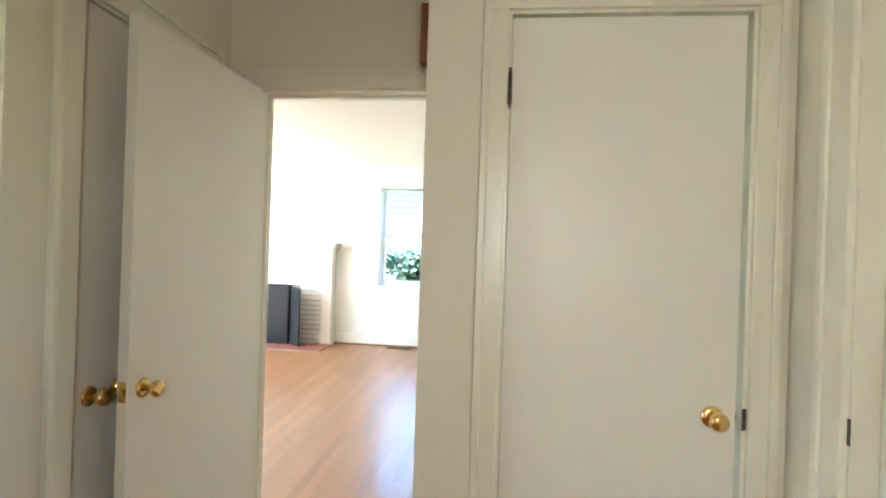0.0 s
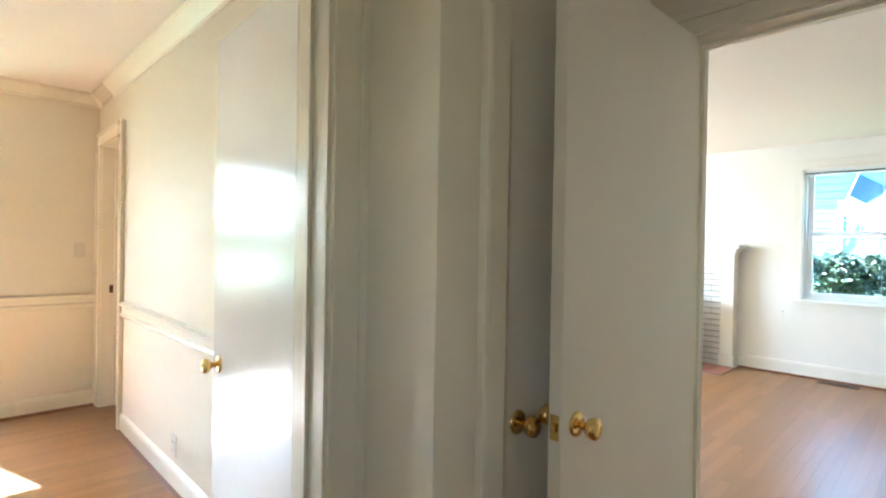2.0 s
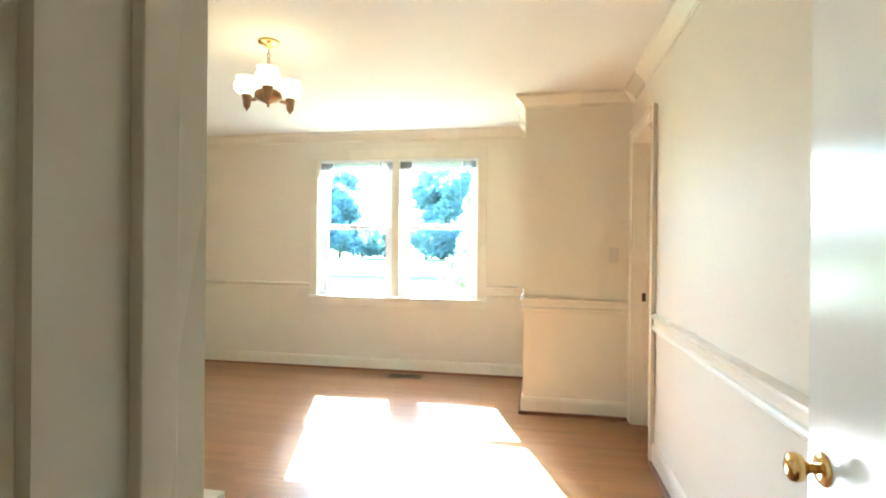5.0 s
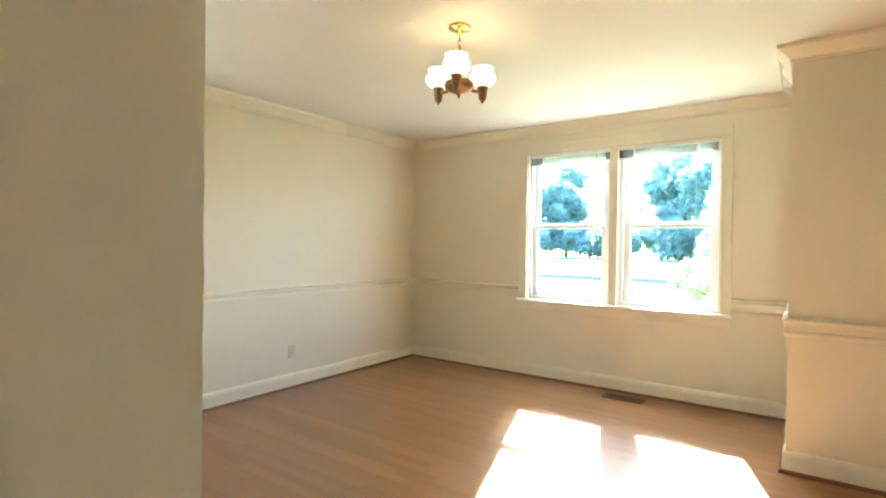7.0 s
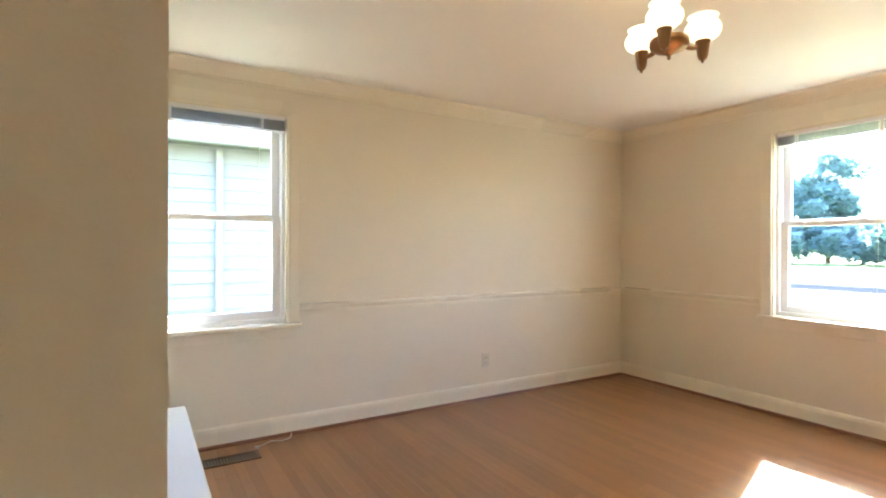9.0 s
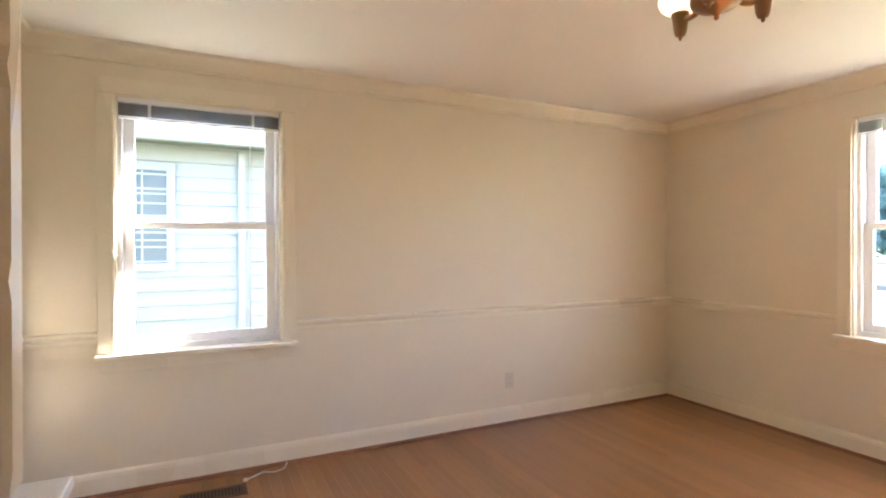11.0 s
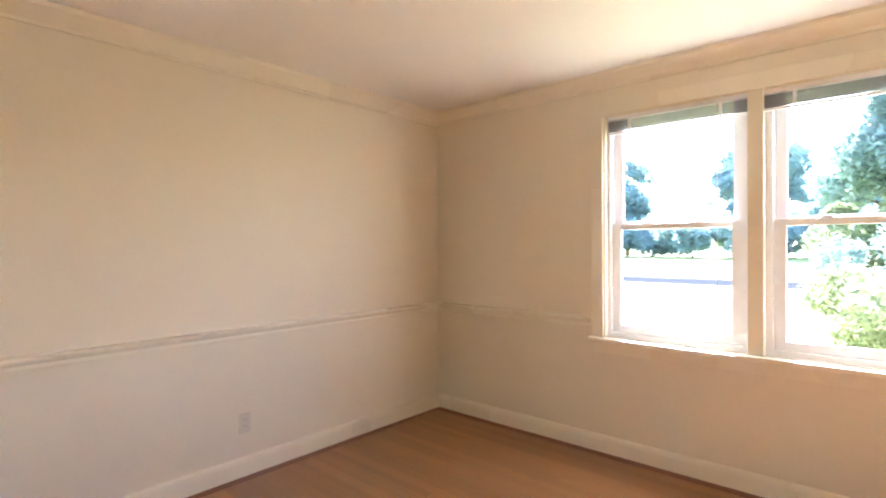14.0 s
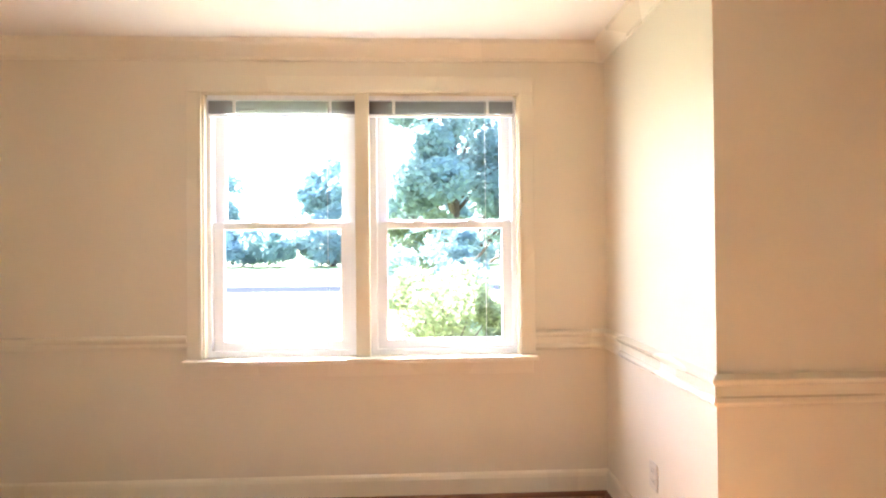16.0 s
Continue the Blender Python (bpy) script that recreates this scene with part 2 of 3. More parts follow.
ceil = structure("ceiling", boxes((-0.2, 9.0, -0.2, 10.2, H, H + 0.12)), CEIL, "off-white painted plaster ceiling")

# hall walls
structure("wall_hall_west", wall_slab(bmesh.new(), "y", 4.22, 5.24, 4.74, 5.01, 0, H, [(4.432, 5.072, 0, 2.03)]), WALL, "cream painted hall wall with a closed door")
structure("wall_hall_return", boxes((EX, 4.74, 4.22, 4.50, 0, H)), WALL, "cream painted hall wall end")
structure("wall_living_south", wall_slab(bmesh.new(), "x", 0.5, 5.975, 5.24, 5.36, 0, H, [(5.145, 5.91, 0, 2.005)]), WALL, "cream painted wall with the living room doorway")
structure("wall_closet", wall_slab(bmesh.new(), "x", 5.975, 7.0, 4.60, 4.72, 0, H, [(6.205, 6.90, 0, 2.03)]), WALL, "cream painted hall wall with a closet door")
structure("wall_closet_side", boxes((5.975, 6.095, 4.72, 5.36, 0, H)), WALL, "cream painted closet side wall")
structure("wall_closet_back", boxes((6.095, 8.7, 5.24, 5.36, 0, H)), WALL, "cream painted closet back wall")
structure("wall_hall_east", wall_slab(bmesh.new(), "y", 1.9, 4.60, 7.0, 7.12, 0, H, [(3.62, 4.36, 0, 2.03)]), WALL, "cream painted hall wall with a bathroom door")
# the small opening in this unseen wall is made up for the added lamp
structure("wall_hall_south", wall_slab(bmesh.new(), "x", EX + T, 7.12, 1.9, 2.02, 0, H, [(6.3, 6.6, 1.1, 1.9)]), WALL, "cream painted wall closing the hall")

# living room walls
LRN = 9.85
LR_OPEN = (4.63, 5.445, 0.80, 2.155)
structure("wall_living_north", wall_slab(bmesh.new(), "x", 0.5, 8.7, LRN, LRN + 0.2, 0, H, [LR_OPEN]), LIVING, "white painted wall with a window and a fireplace")
structure("wall_living_west", wall_slab(bmesh.new(), "y", 5.24, LRN + 0.2, 0.5, 0.7, 0, H, [(6.6, 8.6, 0.76, 2.17)]), LIVING, "white painted living room wall with a wide window")
structure("wall_living_east", boxes((8.7, 8.9, 5.24, LRN + 0.2, 0, H)), LIVING, "white painted living room wall")

structure("floor", boxes((-0.2, 8.9, -0.2, LRN + 0.2, -0.12, -0.008)), SUBFLOOR, "dark boards under the oak strip floor")

# ---- trim ----
BASE = [(0, 0), (0.018, 0), (0.018, 0.10), (0.014, 0.118), (0.008, 0.125), (0, 0.13)]
SHOEP = [(0.0181, 0.0), (0.034, 0.0), (0.033, 0.010), (0.028, 0.018), (0.0181, 0.021)]
RAIL = [(0, 0.775), (0.012, 0.777), (0.021, 0.785), (0.025, 0.795), (0.021, 0.806), (0.012, 0.812), (0.012, 0.846), (0.022, 0.853), (0.030, 0.862), (0.031, 0.871), (0.021, 0.876), (0, 0.885)]
RAIL_SLIM = [(0, 0.810), (0.012, 0.811), (0.015, 0.824), (0.014, 0.840), (0.022, 0.850), (0.029, 0.862), (0.029, 0.872), (0.019, 0.877), (0, 0.881)]
CROWN = [(0, 2.325), (0.012, 2.325), (0.014, 2.342), (0.030, 2.360), (0.056, 2.385), (0.072, 2.398), (0.078, 2.418), (0, 2.418)]
# x0, y0, x1, y1, out, miter at start, miter at end
runs = [
    ((0, 0), (0, BUMP_Y), (1, 0), -1, -1),
    ((0, BUMP_Y), (BUMP_X, BUMP_Y), (0, -1), -1, 1),
    ((BUMP_X, BUMP_Y), (BUMP_X, NY), (1, 0), 1, -1),
    ((BUMP_X, NY), (EX, NY), (0, -1), -1, -1),
    ((EX, 0), (0, 0), (0, 1), -1, -1),
    ((EX, NY), (EX, 3.01), (-1, 0), -1, 0),
    ((EX, 1.70), (EX, 0), (-1, 0), 0, -1),
]
for p0, p1, o, m0, m1 in runs:
    moulding("crown_moulding", CROWN, p0, p1, o, TRIM, "cream painted crown moulding under the ceiling", m0, m1)


def broken(p0, p1, o, m0, m1, gaps):
    """A run of wall trim with gaps left out, as stretches with their miters."""
    a, b = Vector(p0), Vector(p1)
    d = (b - a).normalized()
    at, m = a, m0
    for g0, g1 in gaps:
        yield tuple(at), tuple(a + d * g0), o, m, 0
        at, m = a + d * g1, 0
    if (b - at).length > 0.01:
        yield tuple(at), tuple(b), o, m, m1


CAS = 0.075
rail_gaps = {0: [(W_OPEN[0] - CAS, W_OPEN[1] + CAS)], 3: [(FAR_DOOR[0] - CAS - BUMP_X, FAR_DOOR[1] + CAS - BUMP_X)],
             4: [(EX - S_OPEN[1] - CAS, EX - S_OPEN[0] + CAS)], 5: [(NY - DOOR_D[1] - CAS, NY - DOOR_D[0] + CAS)]}
base_gaps = {3: rail_gaps[3], 5: rail_gaps[5]}
for k, (p0, p1, o, m0, m1) in enumerate(runs):
    for s in broken(p0, p1, o, m0, m1, rail_gaps.get(k, [])):
        slim = k in (4, 6) or (k == 0 and s[0][1] < 1.0)
        moulding("chair_rail", RAIL_SLIM if slim else RAIL, s[0], s[1], s[2], TRIM, "cream painted chair rail along the wall", s[3], s[4])
    for s in broken(p0, p1, o, m0, m1, base_gaps.get(k, [])):
        moulding("baseboard", BASE, s[0], s[1], s[2], TRIM, "cream painted baseboard at the floor", s[3], s[4])
        moulding("shoe_mould", SHOEP, s[0], s[1], s[2], SHOE, "brown stained shoe mould below the baseboard", s[3], s[4])
LBASE = [(0, 0), (0.018, 0), (0.018, 0.125), (0.012, 0.145), (0, 0.15)]
moulding("baseboard", LBASE, (8.7, LRN), (4.07, LRN), (0, -1), WINTRIM, "white painted baseboard in the living room")
moulding("shoe_mould", SHOEP, (8.7, LRN), (4.07, LRN), (0, -1), SHOE, "brown stained shoe mould below the baseboard")
moulding("baseboard", LBASE, (0.7, LRN), (0.7, 5.36), (1, 0), WINTRIM, "white painted baseboard in the living room")


# ---- windows ----
def double_hung(parent, x0, x1, z0, z1):
    """The two sashes, stops and panes of one double-hung window; +y is the room."""
    part("jamb_liner", boxes((x0, x0 + 0.034, -0.14, -0.035, z0, z1), (x1 - 0.034, x1, -0.14, -0.035, z0, z1), (x0 + 0.03, x1 - 0.03, -0.14, -0.035, z1 - 0.025, z1), (x0 + 0.03, x1 - 0.03, -0.14, -0.035, z0, z0 + 0.03)), VINYL, parent)
    mid = (z0 + z1) / 2
    for nm, lo, hi, y in (("lower_sash", z0 + 0.03, mid + 0.018, -0.075), ("upper_sash", mid - 0.018, z1 - 0.025, -0.112)):
        a, b = x0 + 0.036, x1 - 0.036
        s = part(nm, boxes((a, a + 0.052, y - 0.016, y + 0.016, lo, hi), (b - 0.052, b, y - 0.016, y + 0.016, lo, hi), (a + 0.052, b - 0.052, y - 0.016, y + 0.016, lo, lo + 0.05), (a + 0.052, b - 0.052, y - 0.016, y + 0.016, hi - 0.036, hi), bevel=0.003), VINYL, parent)
        p = part("pane", boxes((a + 0.04, b - 0.04, y - 0.003, y + 0.003, lo + 0.04, hi - 0.03)), GLASS, s, "clear window glass")
        p.visible_shadow = False
        if nm == "lower_sash":
            for q in (0.3, 0.7):
                xx = a + (b - a) * q
                part("sash_lock", boxes((xx - 0.025, xx + 0.025, y - 0.012, y + 0.012, hi, hi + 0.012), bevel=0.004), VINYL, s)


def window_thing(name, m, w, z0, z1, mullions, casing_mat, label, c=0.075):
    """A cased window in a wall; local x along the wall, +y into the room, z from the floor."""
    win = thing(name, m, label, "window", kind="structure")
    part("casing", boxes((-w / 2 - c, -w / 2, 0.0, 0.018, z0 - 0.0, z1), (w / 2, w / 2 + c, 0.0, 0.018, z0 - 0.0, z1), (-w / 2 - c, w / 2 + c, 0.0, 0.020, z1, z1 + 0.085), bevel=0.003), casing_mat, win)
    part("casing_bead", boxes((-w / 2 - 0.012, -w / 2 + 0.006, 0.018, 0.026, z0, z1), (w / 2 - 0.006, w / 2 + 0.012, 0.018, 0.026, z0, z1), (-w / 2 - 0.012, w / 2 + 0.012, 0.0201, 0.028, z1 - 0.006, z1 + 0.012), bevel=0.003), casing_mat, win)
    part("window_sill", boxes((-w / 2 - c - 0.008, w / 2 + c + 0.008, -0.02, 0.065, z0 - 0.028, z0), bevel=0.006), casing_mat, win)
    part("apron", boxes((-w / 2 - c + 0.01, w / 2 + c - 0.01, 0.0, 0.016, z0 - 0.10, z0 - 0.028), bevel=0.004), casing_mat, win)
    part("reveal", boxes((-w / 2, -w / 2 + 0.012, -0.035, 0.0, z0, z1), (w / 2 - 0.012, w / 2, -0.035, 0.0, z0, z1), (-w / 2 + 0.012, w / 2 - 0.012, -0.035, 0.0, z1 - 0.012, z1)), casing_mat, win)
    part("outer_sill", boxes((-w / 2, w / 2, -0.24, -0.141, z0 - 0.02, z0 + 0.01), (-w / 2, w / 2, -0.141, -0.02, z0 - 0.03, z0 - 0.001)), casing_mat, win)
    edges = [-w / 2] + [v for k in mullions for v in (k - 0.037, k + 0.037)] + [w / 2]
    for k in mullions:
        part("mullion", boxes((k - 0.037, k + 0.037, -0.14, 0.016, z0, z1), bevel=0.004), casing_mat, win)
    for a, b in zip(edges[::2], edges[1::2]):
        double_hung(win, a, b, z0, z1)
    return win


window_thing("window_1", pose(0, (W_OPEN[0] + W_OPEN[1]) / 2, 0, 0, 0, -90), W_OPEN[1] - W_OPEN[0], W_OPEN[2], W_OPEN[3], [0.0], TRIM, "pair of white double-hung windows in cream casing")
window_thing("window_2", pose((S_OPEN[0] + S_OPEN[1]) / 2, 0, 0), S_OPEN[1] - S_OPEN[0], S_OPEN[2], S_OPEN[3], [], TRIM, "single white double-hung window in cream casing")
window_thing("window_3", pose((LR_OPEN[0] + LR_OPEN[1]) / 2, LRN, 0, 0, 0, 180), LR_OPEN[1] - LR_OPEN[0], LR_OPEN[2], LR_OPEN[3], [], WINTRIM, "white double-hung living room window")


def blind(m, w, z, drop, group="", label="raised grey-white slatted blind at the window head"):
    """A raised venetian blind: headrail, stacked slats, bottom rail and cords."""
    b = thing("venetian_blind", m, label, "blind", group)
    part("headrail", boxes((-w / 2, w / 2, -0.030, -0.002, z - 0.03, z), bevel=0.002), VINYL, b)
    for k in range(9):
        zz = z - 0.036 - k * (drop - 0.05) / 9
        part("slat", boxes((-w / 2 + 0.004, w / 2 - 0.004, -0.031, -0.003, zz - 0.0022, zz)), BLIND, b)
    part("bottom_rail", boxes((-w / 2 + 0.004, w / 2 - 0.004, -0.030, -0.004, z - drop, z - drop + 0.012), bevel=0.003), VINYL, b)
    for q in (-0.32, 0.32):
        part("ladder_tape", boxes((w * q - 0.008, w * q + 0.008, -0.0025, -0.0005, z - drop, z - 0.03)), VINYL, b)
    part("pull_cord", tube(bmesh.new(), [(-w * 0.30, -0.001, z - 0.03), (-w * 0.30, 0.0, z - 0.6), (-w * 0.30, 0.003, z - 1.33)], 0.0016, 6), CORD, b)
    return b


for cy in (W_OPEN[0] + 0.42, W_OPEN[1] - 0.42):
    blind(pose(0, cy, 0, 0, 0, -90), 0.785, 2.148, 0.115, "blinds of the double window")
blind(pose((S_OPEN[0] + S_OPEN[1]) / 2, 0, 0), 0.84, 2.148, 0.115)
blind(pose((LR_OPEN[0] + LR_OPEN[1]) / 2, LRN, 0, 0, 0, 180), 0.78, 2.145, 0.06, label="white blind fully raised at the living room window")


# ---- doors ----
def knob(parent, x, y, z, side, name="door_knob"):
    """A brass knob with its rose; side: the way it points along local y."""
    k = part(name, lathe(bmesh.new(), [(0.008, side * 0.004), (0.009, side * 0.022), (0.012, side * 0.030), (0.023, side * 0.036), (0.0265, side * 0.046), (0.024, side * 0.056), (0.012, side * 0.061), (0.0, side * 0.062)], (x, y, z), "y"), BRASS, parent, "polished brass knob")
    part("rose", lathe(bmesh.new(), [(0.031, 0.0), (0.031, side * 0.003), (0.026, side * 0.008), (0.010, side * 0.010)], (x, y, z), "y"), BRASS, k)


def hinge(parent, x, y, z, plates=True):
    """A butt hinge: its pin at (x, y), its plates along local y, on the door's edge and the jamb."""
    bm = bmesh.new()
    lathe(bm, [(0.0, -0.062), (0.005, -0.056), (0.003, -0.050), (0.0065, -0.046), (0.0065, 0.046), (0.003, 0.050), (0.006, 0.056), (0.0, 0.062)], (x, y, z), "z", 12)
    h = part("hinge", bm, HINGE, parent, "dark bronze butt hinge")
    if plates:
        s = 1 if y < 0 else -1
        part("plate", boxes((x + 0.0022, x + 0.0038, y, y + s * 0.036, z - 0.045, z + 0.045)), HINGE, h)
        if x < -0.01:
            part("plate", boxes((-0.0016, 0.0, -0.0165, 0.0165, z - 0.045, z + 0.045), (x, -0.0016, y + s * 0.001, y + s * 0.0026, z - 0.045, z + 0.045)), HINGE, h)
        part("plate", boxes((x - 0.036, x, y - s * 0.003, y - s * 0.0012, z - 0.045, z + 0.045)), HINGE, h)


def door_leaf(name, m, w, label, hinge_side=-1, knobs=(-1, 1), h=2.02, hinges=True, plates=True, knob_z=0.915, mat=SATIN, pin=0.004):
    """A flush door: local x from the hinge edge, y through its thickness, +y one face."""
    d = thing(name, m, label, "door", kind="structure")
    part("panel", boxes((0.0, w, -0.0175, 0.0175, 0.012, h), bevel=0.002), mat, d)
    for s in knobs:
        knob(d, w - 0.062, s * 0.0175, knob_z, s)
    part("latch_plate", boxes((w, w + 0.0015, -0.012, 0.012, knob_z - 0.03, knob_z + 0.03)), BRASS, d, "brass latch plate")
    part("latch_bolt", boxes((w + 0.001, w + 0.009, -0.006, 0.006, knob_z - 0.01, knob_z + 0.01), bevel=0.002), BRASS, d)
    if hinges:
        for z in (0.25, 1.80):
            hinge(d, -pin, hinge_side * 0.0225, z, plates)
    return d


def door_frame(name, m, w, depth, label, h=2.03, stop=0.5, strike=None, faces=(0, 1), c=0.08):
    """Jambs, stops and casing of a doorway; local x across the opening from 0 to w, y through the wall from 0 to depth."""
    f = thing(name, m, label, "door frame", kind="structure")
    j = 0.016
    part("jamb", boxes((0, j, -0.002, depth + 0.002, 0, h - j)), TRIM, f)
    part("jamb", boxes((w - j, w, -0.002, depth + 0.002, 0, h - j)), TRIM, f)
    part("head_jamb", boxes((0, w, -0.002, depth + 0.002, h - j, h)), TRIM, f)
    s = depth * stop
    part("door_stop", boxes((j, j + 0.011, s, s + 0.035, 0, h - j - 0.011), (w - j - 0.011, w - j, s, s + 0.035, 0, h - j - 0.011), (j, w - j, s, s + 0.035, h - j - 0.011, h - j), bevel=0.002), TRIM, f)
    for k in faces:
        y0, y1, e = (-0.018, 0.0, -1) if k == 0 else (depth, depth + 0.018, 1)
        part("casing", boxes((-c, 0.006, y0, y1, 0, h - 0.006), (w - 0.006, w + c, y0, y1, 0, h - 0.006), (-c, w + c, y0, y1, h - 0.006, h + c), bevel=0.003), TRIM, f)
        b0, b1 = (y0 - 0.010, y0) if k == 0 else (y1, y1 + 0.010)
        part("back_band", boxes((-c - 0.006, -c + 0.016, b0, b1, 0, h + c - 0.016), (w + c - 0.016, w + c + 0.006, b0, b1, 0, h + c - 0.016), (-c - 0.006, w + c + 0.006, b0, b1, h + c - 0.016, h + c + 0.006), bevel=0.003), TRIM, f)
    if strike is not None:
        x0 = j if strike == 0 else w - j - 0.0015
        part("strike_plate", boxes((x0, x0 + 0.0015, s - 0.030, s - 0.004, 0.885, 0.945)), HINGE, f, "tarnished strike plate")
    return f


# dining room door, open against the north wall
door_frame("door_frame_1", pose(EX + T, DOOR_D[0], 0, 0, 0, 90), DOOR_D[1] - DOOR_D[0], T, "cream painted frame of the dining room doorway", stop=0.45, strike=0)
door_leaf("door_1", pose(4.528, 4.173, 0, 0, 0, 177.2), 0.645, "glossy white flush door standing open into the dining room", hinge_side=-1, mat=DOOR, knob_z=0.863, pin=0.042)
# living room door, open into the hall
door_frame("door_frame_2", pose(5.145, 5.24, 0), 0.765, 0.12, "cream painted frame of the living room doorway", faces=(0, 1), strike=1, h=2.005, c=0.062)
door_leaf("door_2", pose(5.160, 5.212, 0, 0, 0, 267.8), 0.722, "white flush door standing open into the hall", hinge_side=-1, h=1.985, knob_z=0.881)
# closed door behind it
door_frame("door_frame_3", pose(5.01, 4.432, 0, 0, 0, 90), 0.64, 0.27, "cream painted frame of the closed hall door", faces=(0,), stop=0.3)
door_leaf("door_3", pose(4.992, 5.054, 0, 0, 0, 270), 0.605, "white flush door shut behind the open one", knobs=(1,), hinges=False, h=2.005, knob_z=0.858)
# closet door
door_frame("door_frame_4", pose(6.205, 4.60, 0), 0.695, 0.12, "cream painted frame of the closet door", faces=(0,), stop=0.4, c=0.06)
door_leaf("door_4", pose(6.223, 4.622, 0), 0.647, "shut white flush closet door with a brass knob", knobs=(-1,), hinge_side=-1, h=2.005, plates=False, knob_z=0.885)
# hall door to the east
door_frame("door_frame_5", pose(7.0, 4.36, 0, 0, 0, -90), 0.74, 0.12, "cream painted frame of the east hall door", faces=(0,))
door_leaf("door_5", pose(7.075, 3.64, 0, 0, 0, 90), 0.70, "shut white flush door at the hall end", knobs=(), h=2.005, hinges=False)
# far dining room doorway
door_frame("door_frame_6", pose(FAR_DOOR[0], NY, 0), FAR_DOOR[1] - FAR_DOOR[0], T, "cream painted frame of the doorway beside the projecting wall", faces=(0,), strike=0, stop=0.6)
door_leaf("door_6", pose(FAR_DOOR[1] - 0.018, NY + 0.12, 0, 0, 0, 180), 0.58, "white flush door shut in the far doorway", knobs=(), hinges=False, h=2.005)
for frame_name, x0, z in (("door_frame_3", 0.002, 0.858), ("door_frame_4", 0.679, 0.885), ("door_frame_5", 0.002, 0.946)):
    part("keeper", boxes((x0, x0 + 0.013, -0.0045, -0.002, z - 0.03, z + 0.03)), HINGE, bpy.data.objects[frame_name], "tarnished latch keeper")


# ---- built-in china cabinet on the east wall ----
CX, CY0, CY1 = 4.16, 1.70, 3.01
cab = thing("china_cabinet", pose(0, 0, 0), "cream painted built-in china cabinet with scalloped open shelves", "cabinet")
part("side_panel", boxes((CX + 0.02, EX, CY1 - 0.02, CY1, 0, H)), WALL, cab, "plain cream side panel")
part("side_panel", boxes((CX + 0.02, EX, CY0, CY0 + 0.02, 0, H)), WALL, cab)
part("back_panel", boxes((EX - 0.02, EX, CY0 + 0.02, CY1 - 0.02, 0.77, H)), WALL, cab)


def scalloped_stile(y_out, y_in):
    """A face-frame stile with a scalloped inner edge."""
    bm = bmesh.new()
    s = 1 if y_in > y_out else -1
    inner = []
    for k in range(61):
        z = 0.772 + k * (2.22 - 0.772) / 60
        u = ((z - 0.772) / (2.22 - 0.772) * 3) % 1.0
        inner.append((y_in + s * (0.022 * max(0.0, 1 - min(u, 1 - u) / 0.10)), z))
    pts = [(y_out, 0.772)] + inner + [(y_out, 2.22)]
    a = [bm.verts.new((CX, y, z)) for y, z in pts]
    b = [bm.verts.new((CX + 0.02, y, z)) for y, z in pts]
    n = len(pts)
    for k in range(n):
        bm.faces.new((a[k], a[(k + 1) % n], b[(k + 1) % n], b[k]))
    bm.faces.new(a), bm.faces.new(b)
    bmesh.ops.recalc_face_normals(bm, faces=bm.faces[:])
    return bm


part("stile", scalloped_stile(CY1, CY1 - 0.075), TRIM, cab, "glossy scalloped stile")
part("stile", scalloped_stile(CY0, CY0 + 0.075), TRIM, cab, "glossy scalloped stile")
part("top_rail", boxes((CX, CX + 0.02, CY0, CY1, 2.22, H)), TRIM, cab)
for z in (1.18, 1.58, 1.96):
    part("shelf", boxes((CX + 0.05, EX - 0.02, CY0 + 0.02, CY1 - 0.02, z, z + 0.02), bevel=0.003), TRIM, cab)
part("base", boxes((4.085, CX + 0.02, CY0 + 0.05, CY1 + 0.02, 0.09, 0.742), (4.11, CX + 0.02, CY0 + 0.06, CY1, 0, 0.09)), TRIM, cab)
part("counter", boxes((4.055, EX - 0.02, CY0 + 0.02, CY1 + 0.06, 0.742, 0.770), bevel=0.005), WINTRIM, cab, "white painted counter top")
for k in range(3):
    y0 = CY0 + 0.08 + k * 0.43
    d = part("cabinet_door", boxes((4.067, 4.085, y0, y0 + 0.41, 0.12, 0.72), bevel=0.004), TRIM, cab)
    part("knob", lathe(bmesh.new(), [(0.006, 0), (0.006, -0.012), (0.014, -0.018), (0.013, -0.026), (0, -0.029)], (4.067, y0 + 0.36, 0.55), "x", 14), BRASS, d)
for p0, p1, o, m0, m1 in (((EX, CY1), (CX, CY1), (0, 1), 0, 1), ((CX, CY1), (CX, CY0), (-1, 0), 1, 1), ((CX, CY0), (EX, CY0), (0, -1), 1, 0)):
    moulding("crown_moulding", CROWN, p0, p1, o, TRIM, "cream painted crown moulding over the china cabinet", m0, m1)


# ---- chandelier ----
ch = thing("chandelier", pose(2.30, 2.16, H - 0.002 - 2.44 * 0.92) @ Matrix.Scale(0.92, 4), "brass and bronze three-arm chandelier with lit opal shades", "chandelier")
part("canopy", lathe(bmesh.new(), [(0.0, 2.440), (0.062, 2.440), (0.066, 2.434), (0.063, 2.428), (0.046, 2.424), (0.028, 2.418), (0.024, 2.408), (0.012, 2.402), (0.007, 2.392), (0.0, 2.391)], steps=32), BRASS, ch, "polished brass canopy")


def ring(z, rx, rz, turn, wire):
    """An upright oval link about a point on the axis."""
    return tube(bmesh.new(), [(rx * math.cos(q) * math.cos(turn), rx * math.cos(q) * math.sin(turn), z + rz * math.sin(q)) for q in [i * math.pi / 10 for i in range(21)]], wire, 7)


